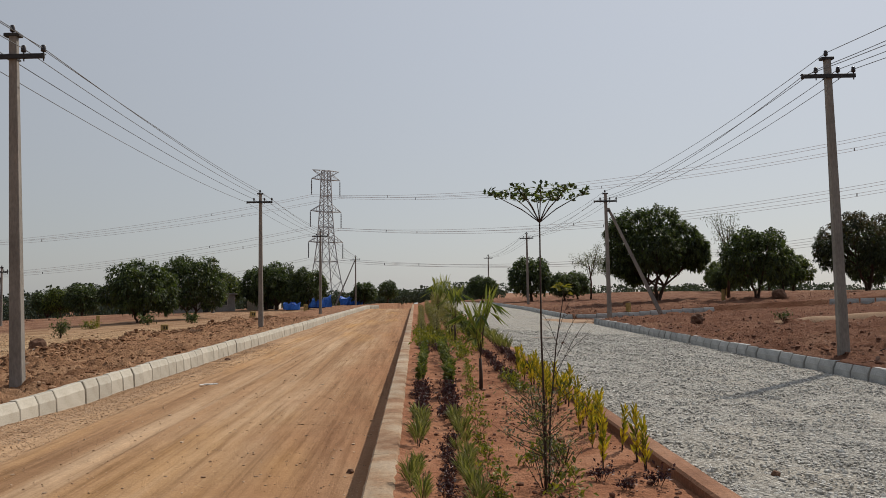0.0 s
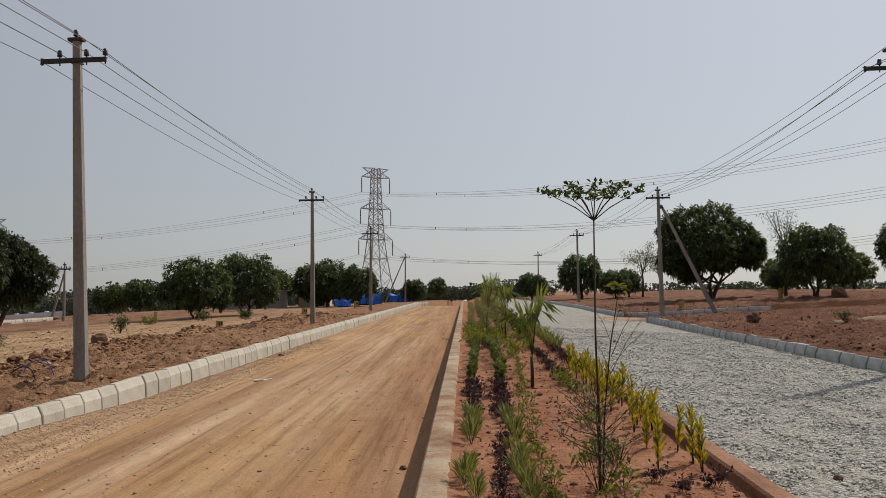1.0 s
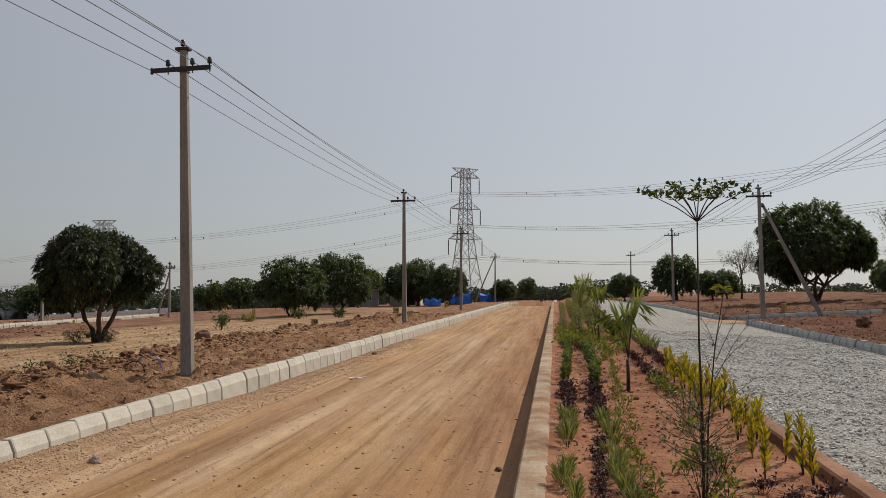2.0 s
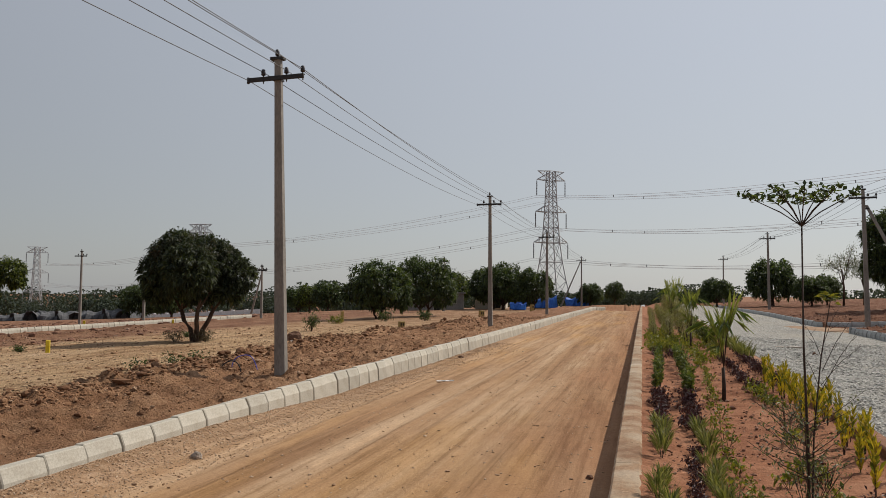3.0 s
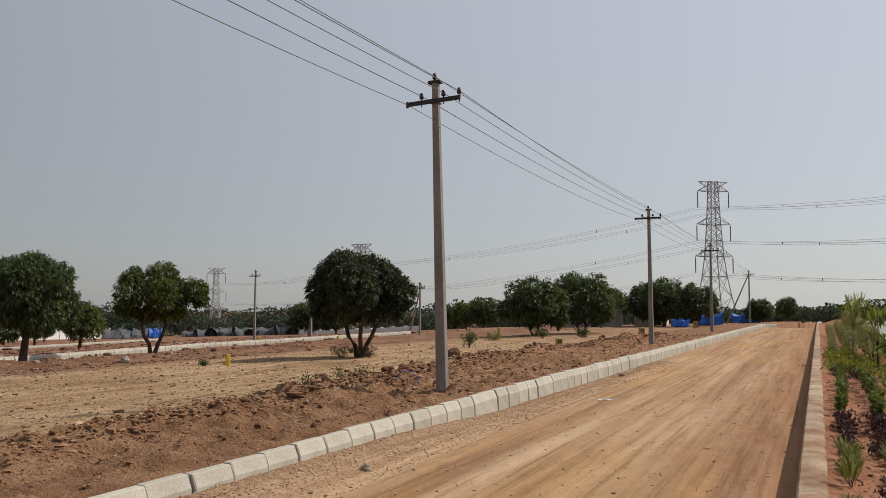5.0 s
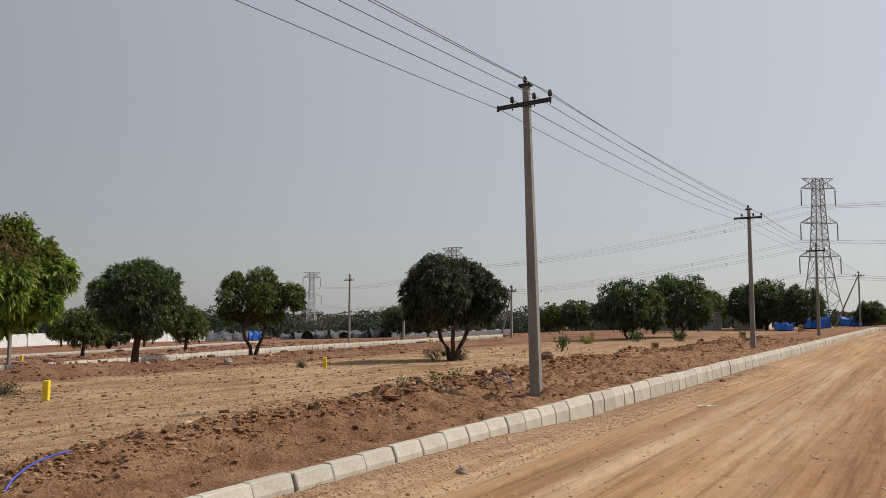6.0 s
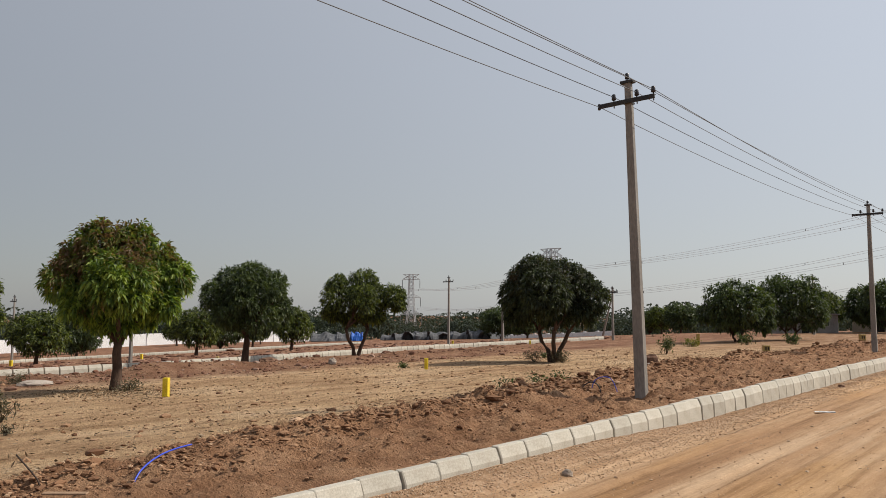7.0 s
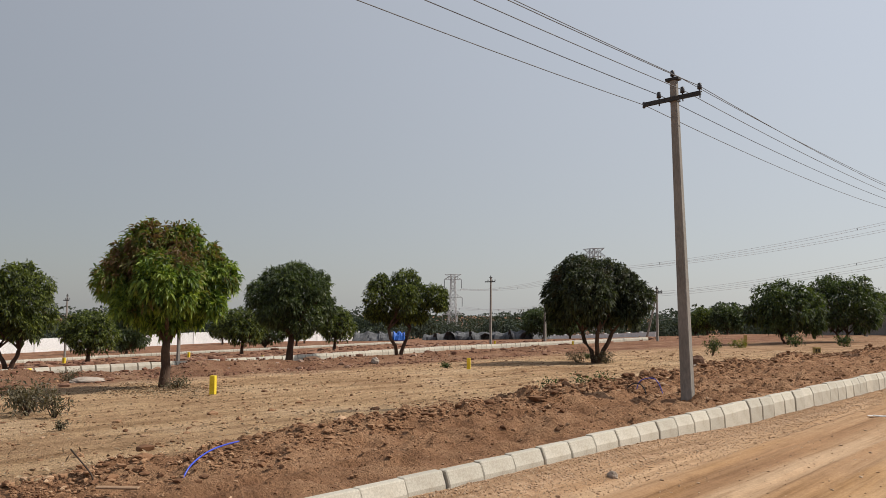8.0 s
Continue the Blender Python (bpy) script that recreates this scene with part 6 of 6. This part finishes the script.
def umbrella_sapling(x, y):
    z = bed_z(x, y)
    rng = np.random.default_rng(31)
    s = thing("umbrella_sapling", (x, y, z), "tall thin sapling with a flat umbrella of paddle leaves", "sapling")
    bm = bmesh.new()
    tube(bm, [(0.02, 0, -0.1), (0.02, 0, 0.5), (0.0, 0, 1.3), (0.0, 0.0, 2.24)], [0.013, 0.011, 0.008, 0.006], 8)
    part("stem", bm, TWIG, s, "", True)
    tips, ways = [], []
    fork = Vector((0, 0, 2.24))
    for k, (a, reach, rise) in enumerate(((3.05, 0.43, 0.26), (2.6, 0.3, 0.28), (0.12, 0.42, 0.27), (0.6, 0.3, 0.29), (1.5, 0.34, 0.27), (4.6, 0.36, 0.26), (3.9, 0.3, 0.28), (5.4, 0.32, 0.27), (0.3, 0.16, 0.3), (2.9, 0.16, 0.3))):
        e = fork + Vector((math.cos(a) * reach, math.sin(a) * reach, rise))
        knee = fork.lerp(e, 0.35) + Vector((0, 0, 0.02))
        bm = bmesh.new()
        tube(bm, [fork, knee, e], [0.006, 0.005, 0.0025], 5)
        part("branch", bm, TWIG, s)
        for m in range(34):
            q = knee.lerp(e, rng.uniform(0.35, 1.05))
            tips.append(q + Vector((rng.normal() * 0.02, rng.normal() * 0.02, rng.uniform(-0.02, 0.015) + 0.3 * max(0.0, 2.47 - q.z))))
            ways.append((rng.normal() * 0.6, rng.normal() * 0.6, rng.uniform(-0.1, 0.7)))
    leaf_object("leaves", [tuple(t) for t in tips], ways, rng.uniform(0.04, 0.068, len(tips)), rng.uniform(0.024, 0.036, len(tips)), rng, MANGO, s, 0.05)
    # twigs low on the stem
    at, way = [], []
    for k in range(34):
        a, z0 = rng.uniform(0, 6.28), rng.uniform(0.2, 0.75)
        ln = rng.uniform(0.22, 0.5)
        e = Vector((math.cos(a) * ln, math.sin(a) * ln * 0.7, z0 + ln * rng.uniform(0.35, 0.9)))
        bm = bmesh.new()
        tube(bm, [(0.01, 0, z0), (e.x * 0.5, e.y * 0.5, (z0 + e.z) / 2 - 0.02), tuple(e)], [0.004, 0.003, 0.0012], 4)
        part("twig", bm, TWIG, s)
        for m in range(16):
            at.append(tuple(Vector((0, 0, z0)).lerp(e, rng.uniform(0.35, 1.05)) + Vector(rng.normal(size=3) * 0.025)))
            way.append(tuple(rng.normal(size=3)))
    leaf_object("small_leaves", at, way, rng.uniform(0.025, 0.045, len(at)), 0.017, rng, PALE_LEAF, s, 0.1)


umbrella_sapling(1.05, 6.6)


def thin_sapling(x, y):
    z = bed_z(x, y)
    rng = np.random.default_rng(33)
    s = thing("thin_sapling", (x, y, z), "thin sapling with bare twigs and a few light green leaves", "sapling")
    bm = bmesh.new()
    top = Vector((0.16, 0, 1.68))
    tube(bm, [(0, 0, -0.05), (0.02, 0, 0.6), (0.08, 0, 1.2), top], [0.009, 0.007, 0.005, 0.003], 6)
    part("stem", bm, TWIG, s)
    for z0, ex, ez in ((0.95, 0.36, 1.42), (0.95, -0.05, 1.25), (1.1, 0.3, 1.5), (1.2, -0.03, 1.48), (1.0, 0.42, 1.3), (1.3, 0.25, 1.6)):
        p0 = Vector((0.03 + 0.05 * z0, 0, z0))
        e = Vector((ex, rng.normal() * 0.1, ez))
        bm = bmesh.new()
        tube(bm, [p0, p0.lerp(e, 0.5) + Vector((0, 0, 0.03)), e], [0.0035, 0.0025, 0.001], 4)
        for m in range(3):
            f = p0.lerp(e, 0.45 + 0.2 * m)
            tube(bm, [f, f + Vector((rng.normal() * 0.05, rng.normal() * 0.05, 0.06))], [0.0018, 0.0008], 4)
        part("twig", bm, TWIG, s)
    n = 26
    at = np.array(top)[None] + rng.normal(size=(n, 3)) * np.array([0.05, 0.05, 0.02])
    leaf_object("leaves", at, np.stack([rng.normal(size=n), rng.normal(size=n), rng.uniform(-0.1, 0.5, n)], 1), rng.uniform(0.05, 0.09, n), 0.03, rng, YELLOW_GREEN, s)


thin_sapling(1.12, 6.75)


def palm(x, y, height, seed, label="young palm with arching fronds on a dark stem"):
    """A young palm: a stem and arching fronds with narrow leaflets."""
    z = bed_z(x, y)
    rng = np.random.default_rng(seed)
    p = thing("young_palm", (x, y, z), label, "palm", "young palms")
    bm = bmesh.new()
    th = height * 0.3
    tube(bm, [(0, 0, -0.08), (0.0, 0.0, th * 0.5), (-0.01, 0, th)], [0.034, 0.03, 0.024], 8)
    part("stem", bm, TWIG, p, "", True)
    for k in range(8):
        a = k * 2.4 + rng.uniform(-0.3, 0.3)
        reach = height * rng.uniform(0.07, 0.17)
        rise = height * rng.uniform(0.42, 0.62) if k < 7 else height * rng.uniform(0.05, 0.25)
        d = Vector((math.cos(a), math.sin(a), 0))
        ctrl = [Vector((0, 0, th)), Vector((0, 0, th)) + d * reach * 0.3 + Vector((0, 0, rise * 0.6)), Vector((0, 0, th)) + d * reach * 0.75 + Vector((0, 0, rise * 0.98)), Vector((0, 0, th)) + d * reach * 1.25 + Vector((0, 0, rise * 0.9))]
        bm = bmesh.new()
        tube(bm, ctrl, [0.008, 0.006, 0.004, 0.002], 4)
        f = part("frond", bm, TWIG, p)
        at, way = [], []
        for i in range(28):
            u = 0.3 + 0.7 * i / 27
            q = u * 3
            j = min(int(q), 2)
            pt = ctrl[j].lerp(ctrl[j + 1], q - j)
            t = (ctrl[j + 1] - ctrl[j]).normalized()
            side = t.cross(Vector((0, 0, 1))).normalized() * (1 if i % 2 else -1)
            at.append(tuple(pt))
            way.append(tuple(t * 1.3 + side * 0.42 + Vector((0, 0, 0.1))))
        leaf_object("foliage", at, way, rng.uniform(0.24, 0.4, len(at)) * height / 1.65, 0.03, rng, PALM_LEAF, f, 0.14)


palm(1.09, 13.3, 1.72, 51)
palm(1.2, 24.0, 1.9, 52)
palm(0.95, 33.0, 2.2, 53)
palm(1.5, 41.0, 2.3, 54)
